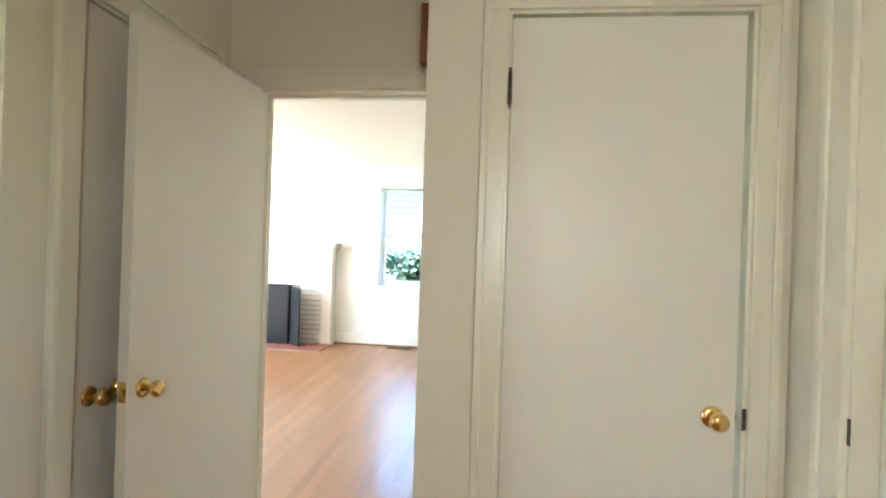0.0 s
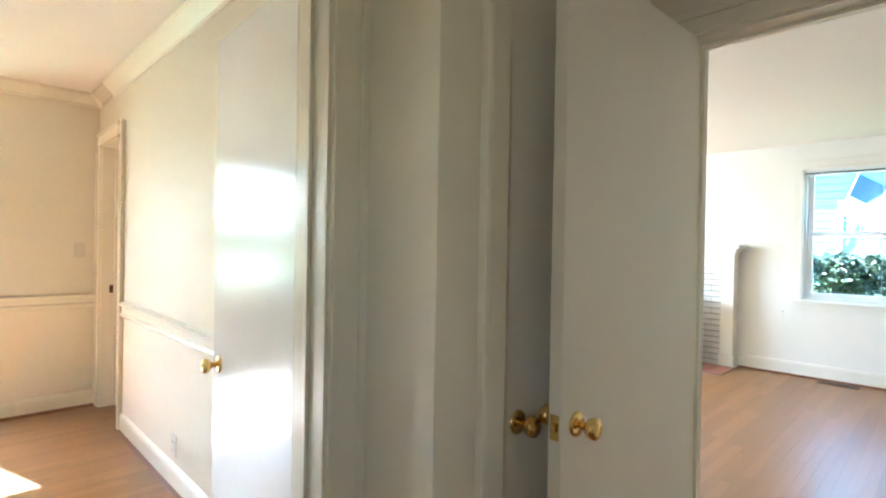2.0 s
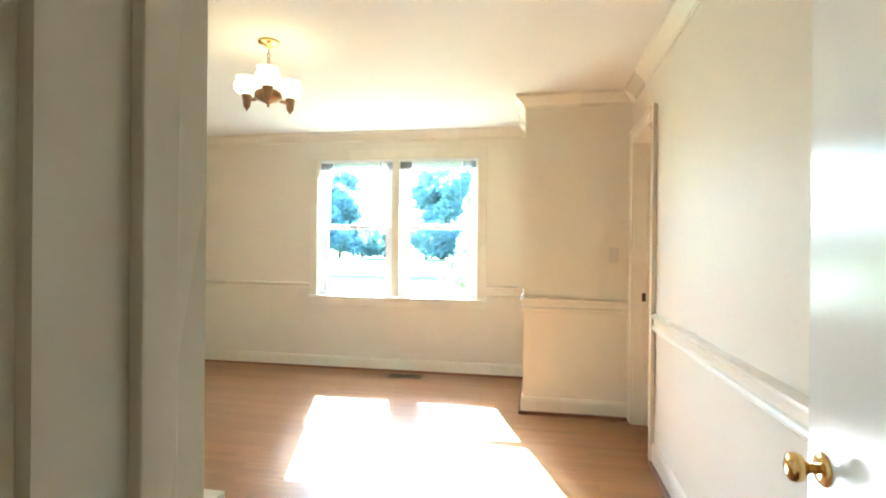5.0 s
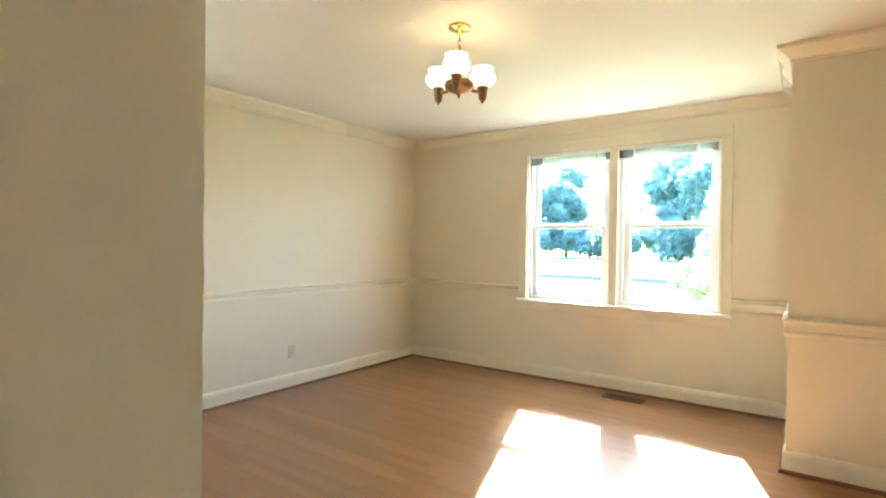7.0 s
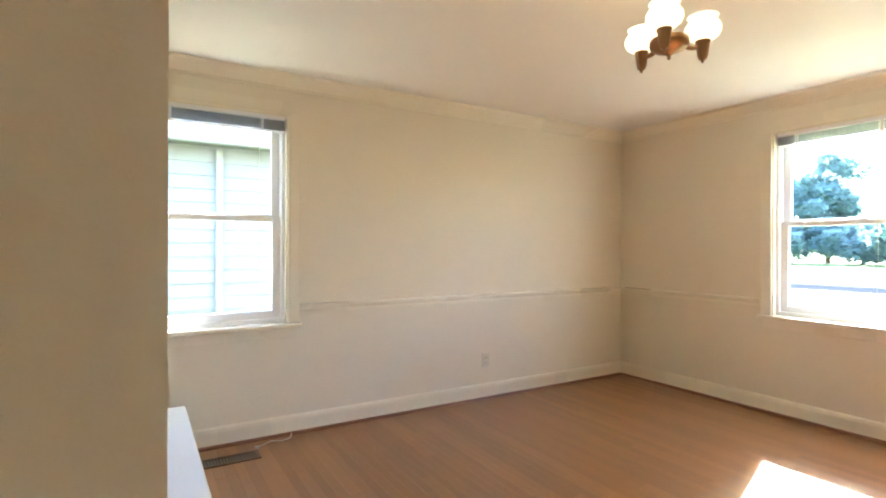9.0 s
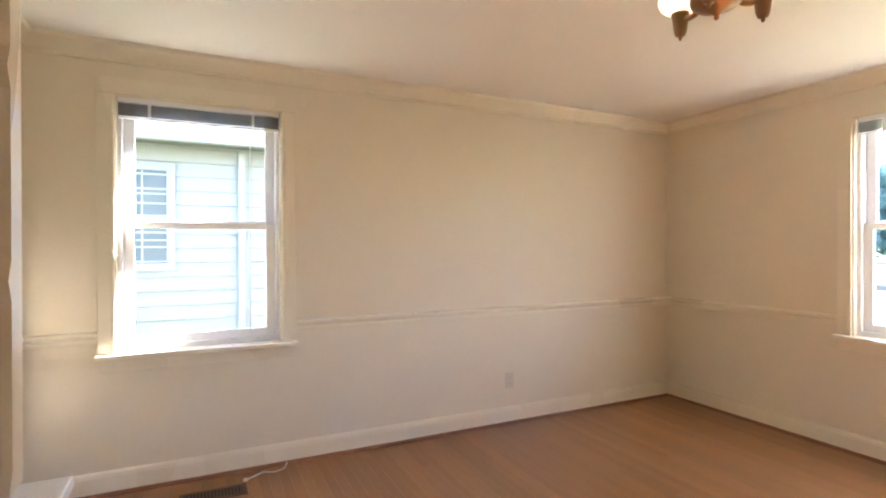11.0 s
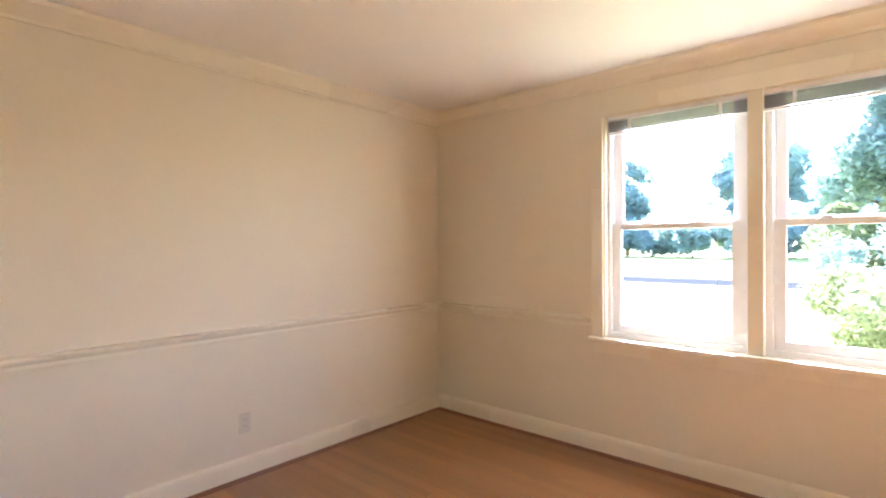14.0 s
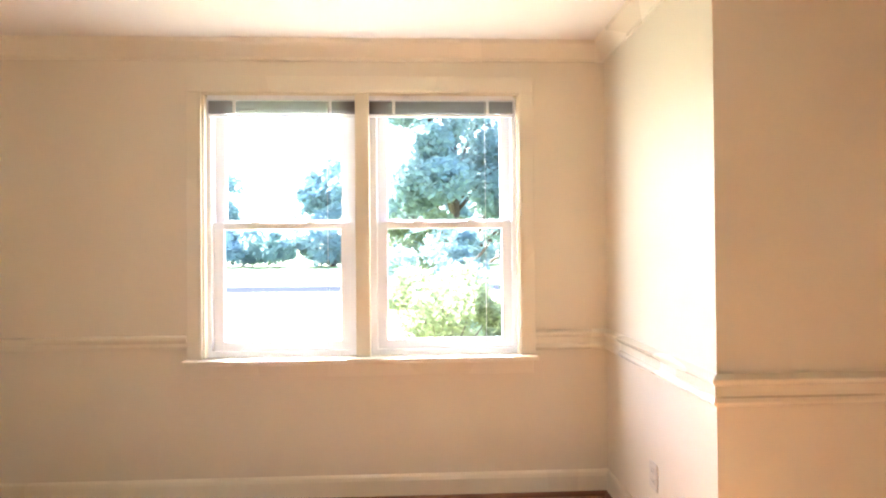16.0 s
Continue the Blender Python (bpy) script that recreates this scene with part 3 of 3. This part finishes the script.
part("chain_link", ring(2.378, 0.009, 0.020, 0.4, 0.0026), OLDBRASS, ch)
part("chain_link", ring(2.352, 0.009, 0.016, 2.0, 0.0026), OLDBRASS, ch)
part("ring", ring(2.315, 0.024, 0.025, 0.75, 0.0035), OLDBRASS, ch, "round bronze hanging ring")
part("chain_link", ring(2.284, 0.011, 0.012, 2.3, 0.003), OLDBRASS, ch)
part("bail", tube(bmesh.new(), [(0.032 * math.cos(q) * 0.73, 0.032 * math.cos(q) * 0.68, 2.240 + 0.034 * math.sin(q)) for q in [i * math.pi / 10 for i in range(11)]], 0.004, 8), OLDBRASS, ch)
part("stem", lathe(bmesh.new(), [(0.0, 2.248), (0.042, 2.246), (0.044, 2.238), (0.024, 2.230), (0.012, 2.215), (0.010, 2.140), (0.022, 2.125), (0.024, 2.112), (0.0, 2.110)]), OLDBRASS, ch)
part("hub", lathe(bmesh.new(), [(0.0, 2.132), (0.070, 2.130), (0.082, 2.124), (0.085, 2.106), (0.080, 2.088), (0.066, 2.080), (0.060, 2.074), (0.034, 2.064), (0.014, 2.056), (0.007, 2.048), (0.009, 2.040), (0.004, 2.034), (0.0, 2.032)], steps=32), OLDBRASS, ch, "round bronze drum with a turned finial")
for k in range(3):
    a = radians(28 + 120 * k)
    c, s = math.cos(a), math.sin(a)
    R = 0.15
    part("arm", tube(bmesh.new(), [(r * c, r * s, z) for r, z in ((0.070, 2.100), (0.09, 2.088), (0.11, 2.086), (0.13, 2.092), (0.145, 2.10))], [0.013, 0.011, 0.010, 0.011, 0.012], 10), OLDBRASS, ch)
    part("socket_cup", lathe(bmesh.new(), [(0.0, 2.018), (0.004, 2.020), (0.007, 2.026), (0.006, 2.032), (0.017, 2.036), (0.019, 2.044), (0.022, 2.050), (0.029, 2.108), (0.032, 2.112), (0.032, 2.118), (0.0, 2.119)], (R * c, R * s, 0)), OLDBRASS, ch, "bronze tapered candle cup")
    sh = part("shade", lathe(bmesh.new(), [(0.030, 2.120), (0.050, 2.126), (0.068, 2.142), (0.076, 2.162), (0.074, 2.182), (0.062, 2.200), (0.056, 2.208), (0.058, 2.218), (0.064, 2.226), (0.061, 2.226), (0.054, 2.217), (0.053, 2.208), (0.059, 2.199), (0.070, 2.181), (0.072, 2.163), (0.065, 2.145), (0.048, 2.130), (0.028, 2.124)], (R * c, R * s, 0), steps=32), SHADE, ch, "lit opal glass shade with a flared rim")
    lamp = new("bulb_light", bpy.data.lights.new("bulb_light", "POINT"))
    lamp.data.energy, lamp.data.color, lamp.data.shadow_soft_size = 0.011, (1.0, 0.50, 0.34), 0.03
    lamp.location = (2.30 + 0.92 * R * c, 2.16 + 0.92 * R * s, H - 0.222)


# ---- small fixtures of the dining room ----
def outlet(m, label="ivory duplex outlet plate on the wall", mat=None):
    mat = mat or IVORY
    o = thing("wall_outlet", m, label, "outlet")
    part("plate", boxes((-0.036, 0.036, 0, 0.006, -0.058, 0.058), bevel=0.002), mat, o)
    for z in (-0.020, 0.020):
        r = part("socket", boxes((-0.017, 0.017, 0.006, 0.008, z - 0.014, z + 0.014), bevel=0.002), mat, o)
        part("slot", boxes((-0.008, -0.006, 0.008, 0.0085, z - 0.005, z + 0.006), (0.006, 0.008, 0.008, 0.0085, z - 0.005, z + 0.006)), SLOT, r)
    return o


def switch(m, label="ivory toggle switch plate beside the doorway"):
    o = thing("light_switch", m, label, "switch")
    part("plate", boxes((-0.037, 0.037, 0, 0.006, -0.058, 0.058), bevel=0.002), IVORY, o)
    for x in (0.0,):
        part("toggle", boxes((x - 0.005, x + 0.005, 0.006, 0.016, -0.004, 0.012), bevel=0.001), IVORY, o)
    return o


outlet(pose(1.672, 0, 0.325))
outlet(pose(2.90, NY, 0.22, 0, 0, 180), "ivory outlet plate behind the open door")
outlet(pose(0.55, BUMP_Y, 0.33, 0, 0, 180), "ivory outlet plate on the projecting wall")
switch(pose(BUMP_X, 4.235, 1.212, 0, 0, -90))


def register(m, label):
    r = thing("floor_register", m, label, "register")
    part("rim", boxes((-0.165, 0.165, -0.065, -0.045, 0.002, 0.008), (-0.165, 0.165, 0.045, 0.065, 0.002, 0.008), (-0.165, -0.145, -0.045, 0.045, 0.002, 0.008), (0.145, 0.165, -0.045, 0.045, 0.002, 0.008)), GRILLE, r)
    part("pan", boxes((-0.145, 0.145, -0.045, 0.045, 0.0015, 0.003)), SLOT, r, "dark duct below the slats")
    for k in range(17):
        x = -0.136 + k * 0.017
        part("slat", boxes((x - 0.0035, x + 0.0035, -0.045, 0.045, 0.003, 0.007)), GRILLE, r)
    return r


register(pose(0.185, 2.43, 0, 0, 0, 90), "brown metal floor register below the double window")
register(pose(3.71, 0.255, 0), "brown metal floor register below the single window")
register(pose(4.98, LRN - 0.12, 0), "brown metal floor register in the living room")
wire = thing("loose_cable", pose(3.30, 0.10, 0.004), "loose white cable end lying on the floor", "cable")
part("cable", tube(bmesh.new(), [(0.0, -0.05, 0.02), (0.02, 0.0, 0.008), (0.08, 0.02, 0.004), (0.14, 0.0, 0.010), (0.20, 0.03, 0.004), (0.24, 0.06, 0.006)], 0.0035, 8), CORD, wire)
part("plug", boxes((0.23, 0.255, 0.05, 0.07, 0.0, 0.014), bevel=0.003), CORD, wire)

chime = thing("door_chime", pose(5.92, 5.24, 2.09), "reddish wooden door chime box on the hall wall", "door chime")
part("case", boxes((-0.06, 0.046, -0.07, 0, 0, 0.24), bevel=0.004), CHIME, chime)
part("front", boxes((-0.05, 0.036, -0.076, -0.070, 0.012, 0.228), bevel=0.002), CHIME, chime)


# ---- fireplace in the living room ----
fp = thing("fireplace", pose(0, LRN, 0), "white painted brick fireplace with a wooden mantel", "fireplace")
FX0, FX1 = 2.05, 4.05
part("mantel_shelf", boxes((FX0 - 0.10, FX1 + 0.07, -0.26, 0, 1.315, 1.36), bevel=0.005), WINTRIM, fp, "white painted mantel shelf")
part("mantel_mould", boxes((FX0 - 0.06, FX1 + 0.035, -0.22, 0, 1.28, 1.315), (FX0 - 0.03, FX1 + 0.012, -0.19, 0, 1.25, 1.28), bevel=0.004), WINTRIM, fp)
part("frieze", boxes((FX0, FX1, -0.16, 0, 1.10, 1.25)), WINTRIM, fp)
for a, b in ((FX0, FX0 + 0.13), (FX1 - 0.13, FX1)):
    part("pilaster", boxes((a, b, -0.16, 0, 0, 1.10), (a - 0.012, b + 0.012, -0.175, 0, 0, 0.14), bevel=0.003), WINTRIM, fp)
core = part("brick_face", boxes((FX0 + 0.13, FX0 + 0.55, -0.120, 0, 0, 1.10), (FX1 - 0.55, FX1 - 0.13, -0.120, 0, 0, 1.10), (FX0 + 0.55, FX1 - 0.55, -0.120, 0, 0.78, 1.10)), MORTAR, fp, "painted mortar joints")
part("firebox", boxes((FX0 + 0.55, FX1 - 0.55, -0.03, 0, 0, 0.78)), BLACK, fp, "sooty firebox")
brick_me = mesh_of("brick", boxes((-0.101, 0.101, -0.012, 0.0, -0.028, 0.028), bevel=0.003), BRICKW)
for row in range(17):
    z = 0.033 + row * 0.0645
    x = FX1 - 0.13 - (0.0 if row % 2 else 0.10)
    while x > FX0 + 0.12:
        if z > 0.79 or x > FX1 - 0.47 or x < FX0 + 0.47:
            o = new("brick", brick_me)
            o.parent, o.location = core, (x, -0.120, z)
        x -= 0.206
hearth = thing("hearth", pose(0, LRN, 0), "dark red tiled hearth before the fireplace", "hearth")
bed = part("bed", boxes((FX0 - 0.05, FX1 + 0.03, -0.62, -0.18, 0.0, 0.010)), MORTAR, hearth)
tile_me = mesh_of("tile", boxes((-0.072, 0.072, -0.072, 0.072, 0, 0.012), bevel=0.003), HEARTH)
for i in range(13):
    for j in range(3):
        o = new("tile", tile_me)
        o.parent, o.location = bed, (FX1 - 0.045 - i * 0.148, -0.257 - j * 0.145, 0.008)
scr = thing("fire_screen", pose(3.22, LRN - 0.32, 0.020), "black folding metal fire screen on the hearth", "fire screen")
for k, (x, y, rz) in enumerate(((-0.42, -0.05, 40), (-0.16, 0.0, 0), (0.16, 0.0, 0), (0.42, -0.05, -40))):
    w, tall = (0.26, 0.74) if k in (0, 3) else (0.31, 0.78)
    p = part("screen_panel", boxes((-w / 2, -w / 2 + 0.018, -0.009, 0.009, 0, tall), (w / 2 - 0.018, w / 2, -0.009, 0.009, 0, tall), (-w / 2, w / 2, -0.008, 0.008, tall - 0.018, tall), (-w / 2, w / 2, -0.008, 0.008, 0.0, 0.02), (-w / 2 + 0.01, w / 2 - 0.01, -0.003, 0.003, 0.01, tall - 0.01), bevel=0.002), BLACK, scr)
    p.location, p.rotation_euler = (x, y, 0), (0, 0, radians(rz))
    part("handle", tube(bmesh.new(), [(-0.03, -0.01, tall), (-0.02, -0.012, tall + 0.04), (0.02, -0.012, tall + 0.04), (0.03, -0.01, tall)], 0.005, 8), BRASS, p)
outlet(pose(4.48, LRN, 0.64, 0, 0, 180), "small white wall plate beside the living room window", WINTRIM)


# ---- outside ----
structure("ground", boxes((-400, 400, -400, 400, -0.75, -0.55)), GRASS, "sunlit mown lawn around the house")
structure("road", boxes((-25.4, -21.0, -300, 300, -0.549, -0.54)), ASPHALT, "grey asphalt street in front of the house")
for x in (-21.0, -25.55):
    structure("kerb", boxes((x, x + 0.15, -300, 300, -0.549, -0.49)), CONCRETE, "pale concrete kerb at the street")

leaf_rng = random.Random(5)


def leaf_cloud(centres, count, size, rng):
    """Many small folded leaves round the given clumps."""
    v, f = [], []
    for _ in range(count):
        cx, cy, cz, r = rng.choice(centres)
        d = Vector((rng.gauss(0, 1), rng.gauss(0, 1), rng.gauss(0, 1))).normalized() * r * rng.uniform(0.55, 1.05)
        p = Vector((cx, cy, cz)) + Vector((d.x, d.y, d.z * 0.85))
        e = Euler((rng.uniform(-0.9, 0.9), rng.uniform(-0.9, 0.9), rng.uniform(0, 6.28))).to_matrix()
        s = size * rng.uniform(0.6, 1.3)
        n = len(v)
        for q in ((-0.5, 0, 0), (0, -0.22, 0.05), (0.5, 0, -0.05), (0, 0.22, 0.05)):
            v.append(p + e @ (Vector(q) * s))
        f.append((n, n + 1, n + 2, n + 3))
    me = bpy.data.meshes.new("crown")
    me.from_pydata(v, [], f)
    return me


def tree(x, y, height, spread, label, seed, mat=LEAF, leaves=9000, size=0.28, z0=-0.55, low=0.28):
    rng = random.Random(seed)
    t = thing("tree", pose(x, y, z0), label, "tree")
    bm = bmesh.new()
    tube(bm, [(0, 0, 0), (0.05, 0.03, height * 0.25), (0.0, 0.05, height * 0.5), (0.05, 0.0, height * 0.8)], [0.022 * height, 0.017 * height, 0.012 * height, 0.004 * height], 10)
    centres = []
    for k in range(24):
        a, h0 = rng.uniform(0, 6.28), height * rng.uniform(low, 0.62)
        r, dz = spread * rng.uniform(0.45, 1.0), height * rng.uniform(0.08, 0.30)
        end = (r * math.cos(a), r * math.sin(a), h0 + dz)
        tube(bm, [(0.02, 0.03, h0), (end[0] * 0.5, end[1] * 0.5, h0 + dz * 0.6), end], [0.008 * height, 0.005 * height, 0.002 * height], 6)
        centres += [(*end, spread * rng.uniform(0.16, 0.36)), (end[0] * 0.6 + rng.uniform(-0.5, 0.5), end[1] * 0.6, h0 + dz * 0.9 + rng.uniform(0, 1), spread * rng.uniform(0.2, 0.36))]
    centres += [(0, 0, height * 0.92, spread * 0.26), (0.3, 0.3, height * 0.78, spread * 0.36), (-0.4, 0.2, height * 0.6, spread * 0.4)]
    part("trunk", bm, BARK, t)
    me = leaf_cloud(centres, leaves, size, rng)
    me.materials.append(mat)
    c = new("crown", me)
    c.parent = t
    return t


def shrub(x, y, radius, height, label, seed, mat=LEAF_PALE, leaves=5000, size=0.10, z0=-0.55, group=""):
    rng = random.Random(seed)
    t = thing("shrub", pose(x, y, z0), label, "shrub", group)
    bm = bmesh.new()
    centres = []
    for k in range(18):
        a, r = rng.uniform(0, 6.28), radius * rng.uniform(0.1, 1.0)
        e = (r * math.cos(a), r * math.sin(a), height * rng.uniform(0.3, 0.95))
        tube(bm, [(0.02 * k, 0, 0), (e[0] * 0.5, e[1] * 0.5, e[2] * 0.6), e], [0.02, 0.012, 0.005], 5)
        centres.append((*e, radius * rng.uniform(0.14, 0.38)))
    part("stems", bm, BARK, t)
    me = leaf_cloud(centres, leaves, size, rng)
    me.materials.append(mat)
    o = new("crown", me)
    o.parent = t
    return t


tree(-13.5, 3.6, 8.5, 2.9, "large dense green tree beside the lawn", 3, leaves=52000, size=0.22, low=0.06)
# the crowns across the street carry the painted haze
tree(-75.0, -28.5, 15.0, 5.6, "rounded green tree far across the street", 4, leaves=16000, size=0.9, low=0.05, mat=LEAF_FAR_HAZED)
tree(-72.0, -10.5, 16.0, 6.0, "uneven green tree far across the street", 6, leaves=16000, size=0.9, low=0.05, mat=LEAF_FAR_HAZED)
tree(-82.0, 12.0, 19.0, 8.0, "tall green tree far across the street", 8, leaves=16000, size=1.1, low=0.05, mat=LEAF_FAR_HAZED)
tree(-84.0, -1.0, 13.0, 7.0, "green tree behind the far hedge", 9, leaves=14000, size=1.0, low=0.05, mat=LEAF_FAR_HAZED)
shrub(-3.4, 2.8, 1.1, 1.6, "pale green flowering shrub below the double window", 11, leaves=12000, size=0.07)
shrub(-4.2, 3.9, 0.9, 1.7, "pale green flowering shrub beside the lawn", 14, leaves=9000, size=0.08)
shrub(-10.8, 3.0, 1.5, 3.0, "pale green shrub below the large tree", 15, leaves=12000, size=0.13)
shrub(-7.0, 2.9, 1.3, 2.5, "green shrub on the lawn", 12, leaves=14000, size=0.11, mat=LEAF)
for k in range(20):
    shrub(-66 - 2 * (k % 3), -75 + 6.5 * k, 5.0, 4.6, "dark green hedge shrub across the street", 20 + k, leaves=4000, size=0.9, mat=LEAF_FAR_HAZED, group="hedge across the street")


def house(name, m, w, h, depth, mat, boards, windows, label, roof_h=2.0, downspouts=()):
    """A house front of lapped boards; local x along the front, -y outward, z from its foot."""
    hs = thing(name, m, label, "house")
    wall = part("wall", boxes((0, w, 0.02, depth, 0, h)), mat, hs)
    board = mesh_of("board", bm_board(w), mat)
    n = int(h / boards)
    for k in range(n):
        o = new("board", board)
        o.parent, o.location = wall, (0, 0, k * boards)
        o.scale = (1, 1, boards / 0.2)
    roof = bmesh.new()
    a = [roof.verts.new(p) for p in ((-0.4, -0.45, h - 0.05), (w + 0.4, -0.45, h - 0.05), (w + 0.4, depth / 2, h + roof_h), (-0.4, depth / 2, h + roof_h), (w + 0.4, depth + 0.45, h - 0.05), (-0.4, depth + 0.45, h - 0.05))]
    roof.faces.new((a[0], a[1], a[2], a[3])), roof.faces.new((a[3], a[2], a[4], a[5])), roof.faces.new((a[0], a[3], a[5])), roof.faces.new((a[1], a[4], a[2])), roof.faces.new((a[0], a[5], a[4], a[1]))
    r = part("roof", roof, ROOFING, hs)
    part("gutter", boxes((-0.4, w + 0.4, -0.56, -0.45, h - 0.10, h + 0.01), bevel=0.01), SIDING, r, "white metal gutter")
    for x in downspouts:
        part("downspout", boxes((x - 0.04, x + 0.04, -0.10, -0.03, 0, h - 0.1), bevel=0.008), SIDING, hs, "white metal downspout")
    for x, z, ww, hh in windows:
        wi = part("window", boxes((x - 0.09, x + ww + 0.09, -0.05, 0.0, z - 0.09, z), (x - 0.09, x + ww + 0.09, -0.05, 0, z + hh, z + hh + 0.09), (x - 0.09, x, -0.05, 0, z, z + hh), (x + ww, x + ww + 0.09, -0.05, 0, z, z + hh), (x, x + ww, -0.04, -0.01, z + hh / 2 - 0.025, z + hh / 2 + 0.025), bevel=0.004), SIDING, hs, "white trimmed house window")
        part("pane", boxes((x, x + ww, -0.026, -0.020, z, z + hh)), DARKGLASS, wi, "dark reflecting glass")
        part("muntin", boxes(*[(x + ww * q - 0.01, x + ww * q + 0.01, -0.034, -0.020, z, z + hh) for q in (0.333, 0.667)], *[(x, x + ww, -0.033, -0.021, z + hh * q - 0.01, z + hh * q + 0.01) for q in (0.25, 0.75)]), SIDING, wi)
    return hs


def bm_board(w):
    """One lapped board, thicker at its lower edge."""
    bm = bmesh.new()
    p = [(-0.028, 0.0), (-0.028, 0.012), (-0.004, 0.199), (0.02, 0.199), (0.02, 0.0)]
    a = [bm.verts.new((0, y, z)) for y, z in p]
    b = [bm.verts.new((w, y, z)) for y, z in p]
    for k in range(5):
        bm.faces.new((a[k], a[(k + 1) % 5], b[(k + 1) % 5], b[k]))
    bm.faces.new(a), bm.faces.new(b)
    bmesh.ops.recalc_face_normals(bm, faces=bm.faces[:])
    return bm


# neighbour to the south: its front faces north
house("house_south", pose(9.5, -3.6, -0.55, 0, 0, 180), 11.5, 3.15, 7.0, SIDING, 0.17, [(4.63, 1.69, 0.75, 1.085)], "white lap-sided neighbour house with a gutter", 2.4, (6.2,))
# neighbour to the north: its front faces south
house("house_north", pose(0.0, 17.5, -0.55), 12.0, 4.2, 8.0, BLUESIDE, 0.16, [(4.0, 1.5, 0.9, 1.4), (5.6, 1.5, 0.9, 1.4), (2.0, 1.5, 0.9, 1.4)], "blue-grey lap-sided neighbour house", 2.6)
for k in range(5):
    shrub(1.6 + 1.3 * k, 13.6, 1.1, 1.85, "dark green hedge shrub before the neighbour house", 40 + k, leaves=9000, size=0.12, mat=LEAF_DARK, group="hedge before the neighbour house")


def flag(m):
    f = thing("flag", m, "striped red and white flag with a blue corner on a pole", "flag")
    part("pole", tube(bmesh.new(), [(0, 0, 0), (0.0, 0.0, 1.9)], 0.018, 8), FLAGWHITE, f)
    part("bracket", boxes((-0.03, 0.03, -0.02, 0.12, -0.02, 0.10)), FLAGWHITE, f)

    def cloth(z0, z1, x0, x1):
        bm = bmesh.new()
        n = 14
        rows = []
        for z in (z0, z1):
            rows.append([bm.verts.new((x0 + (x1 - x0) * k / n, 0.07 * math.sin(6 * (x0 + (x1 - x0) * k / n)) - 0.001, z - 0.25 * (x0 + (x1 - x0) * k / n))) for k in range(n + 1)])
        for k in range(n):
            bm.faces.new((rows[0][k], rows[0][k + 1], rows[1][k + 1], rows[1][k]))
        return bm
    z, s = 1.85, 0.9 / 13
    for k in range(13):
        x0 = 0.55 if k < 7 else 0.02
        part("stripe", cloth(z - (k + 1) * s, z - k * s, x0, 1.45), FLAGRED if k % 2 == 0 else FLAGWHITE, f)
    part("canton", cloth(z - 7 * s, z, 0.02, 0.55), FLAGBLUE, f, "blue flag corner")
    return f


flag(pose(3.63, 17.36, 1.25, 0, 20, 0))

# ---- floors: oak strips ----
STRIP = 0.057
strip_rng = random.Random(9)
lengths = (0.9, 1.2, 1.6, 2.1)
strip_me = {L: mesh_of("floor_strip", boxes((-STRIP / 2 + 0.0004, STRIP / 2 - 0.0004, 0, L - 0.0012, -0.008, 0.0)), OAK) for L in lengths}
base_floor = bpy.data.objects["floor"]


def strip_rows(x0, x1, y0, y1):
    x = x0 + STRIP / 2
    while x < x1 - STRIP / 4:
        y = y0 - strip_rng.uniform(0, 0.8)
        while y < y1:
            L = strip_rng.choice(lengths)
            yield x, y, L
            y += L
        x += STRIP


made = 0
verts, faces = [], []


def joined_strip(x, y0, y1):
    n = len(verts)
    a, b = x - STRIP / 2 + 0.0004, x + STRIP / 2 - 0.0004
    for z in (-0.008, 0.0):
        verts.extend(((a, y0, z), (b, y0, z), (b, y1 - 0.0012, z), (a, y1 - 0.0012, z)))
    faces.extend(((n + 4, n + 5, n + 6, n + 7), (n, n + 4, n + 7, n + 3), (n + 1, n + 2, n + 6, n + 5), (n, n + 1, n + 5, n + 4), (n + 3, n + 7, n + 6, n + 2)))


for x, y, L in strip_rows(0.0, 4.6, 0.0, 4.36):
    inside = y >= 0.0 and y + L <= 4.36
    if inside and made < 300 and x > 0.6:
        o = new("floor_strip", strip_me[L])
        o.parent, o.location = base_floor, (x, y, 0)
        made += 1
    else:
        joined_strip(x, max(y, 0.0), min(y + L, 4.36))
for x, y, L in strip_rows(4.6, 7.12, 2.0, 5.24):
    joined_strip(x, max(y, 2.0), min(y + L, 5.24))
for x, y, L in strip_rows(0.7, 8.7, 5.24, LRN):
    joined_strip(x, max(y, 5.24), min(y + L, LRN))
for x, y, L in strip_rows(1.12, 1.74, 4.36, 4.5):
    joined_strip(x, max(y, 4.36), min(y + L, 4.5))
me = bpy.data.meshes.new("floor_strips")
me.from_pydata(verts, [], faces)
me.materials.append(OAK_JOINED)
o = new("floor_strips", me)
o.parent = base_floor
tagged(o, "narrow varnished oak floor strips", kind="stuff")
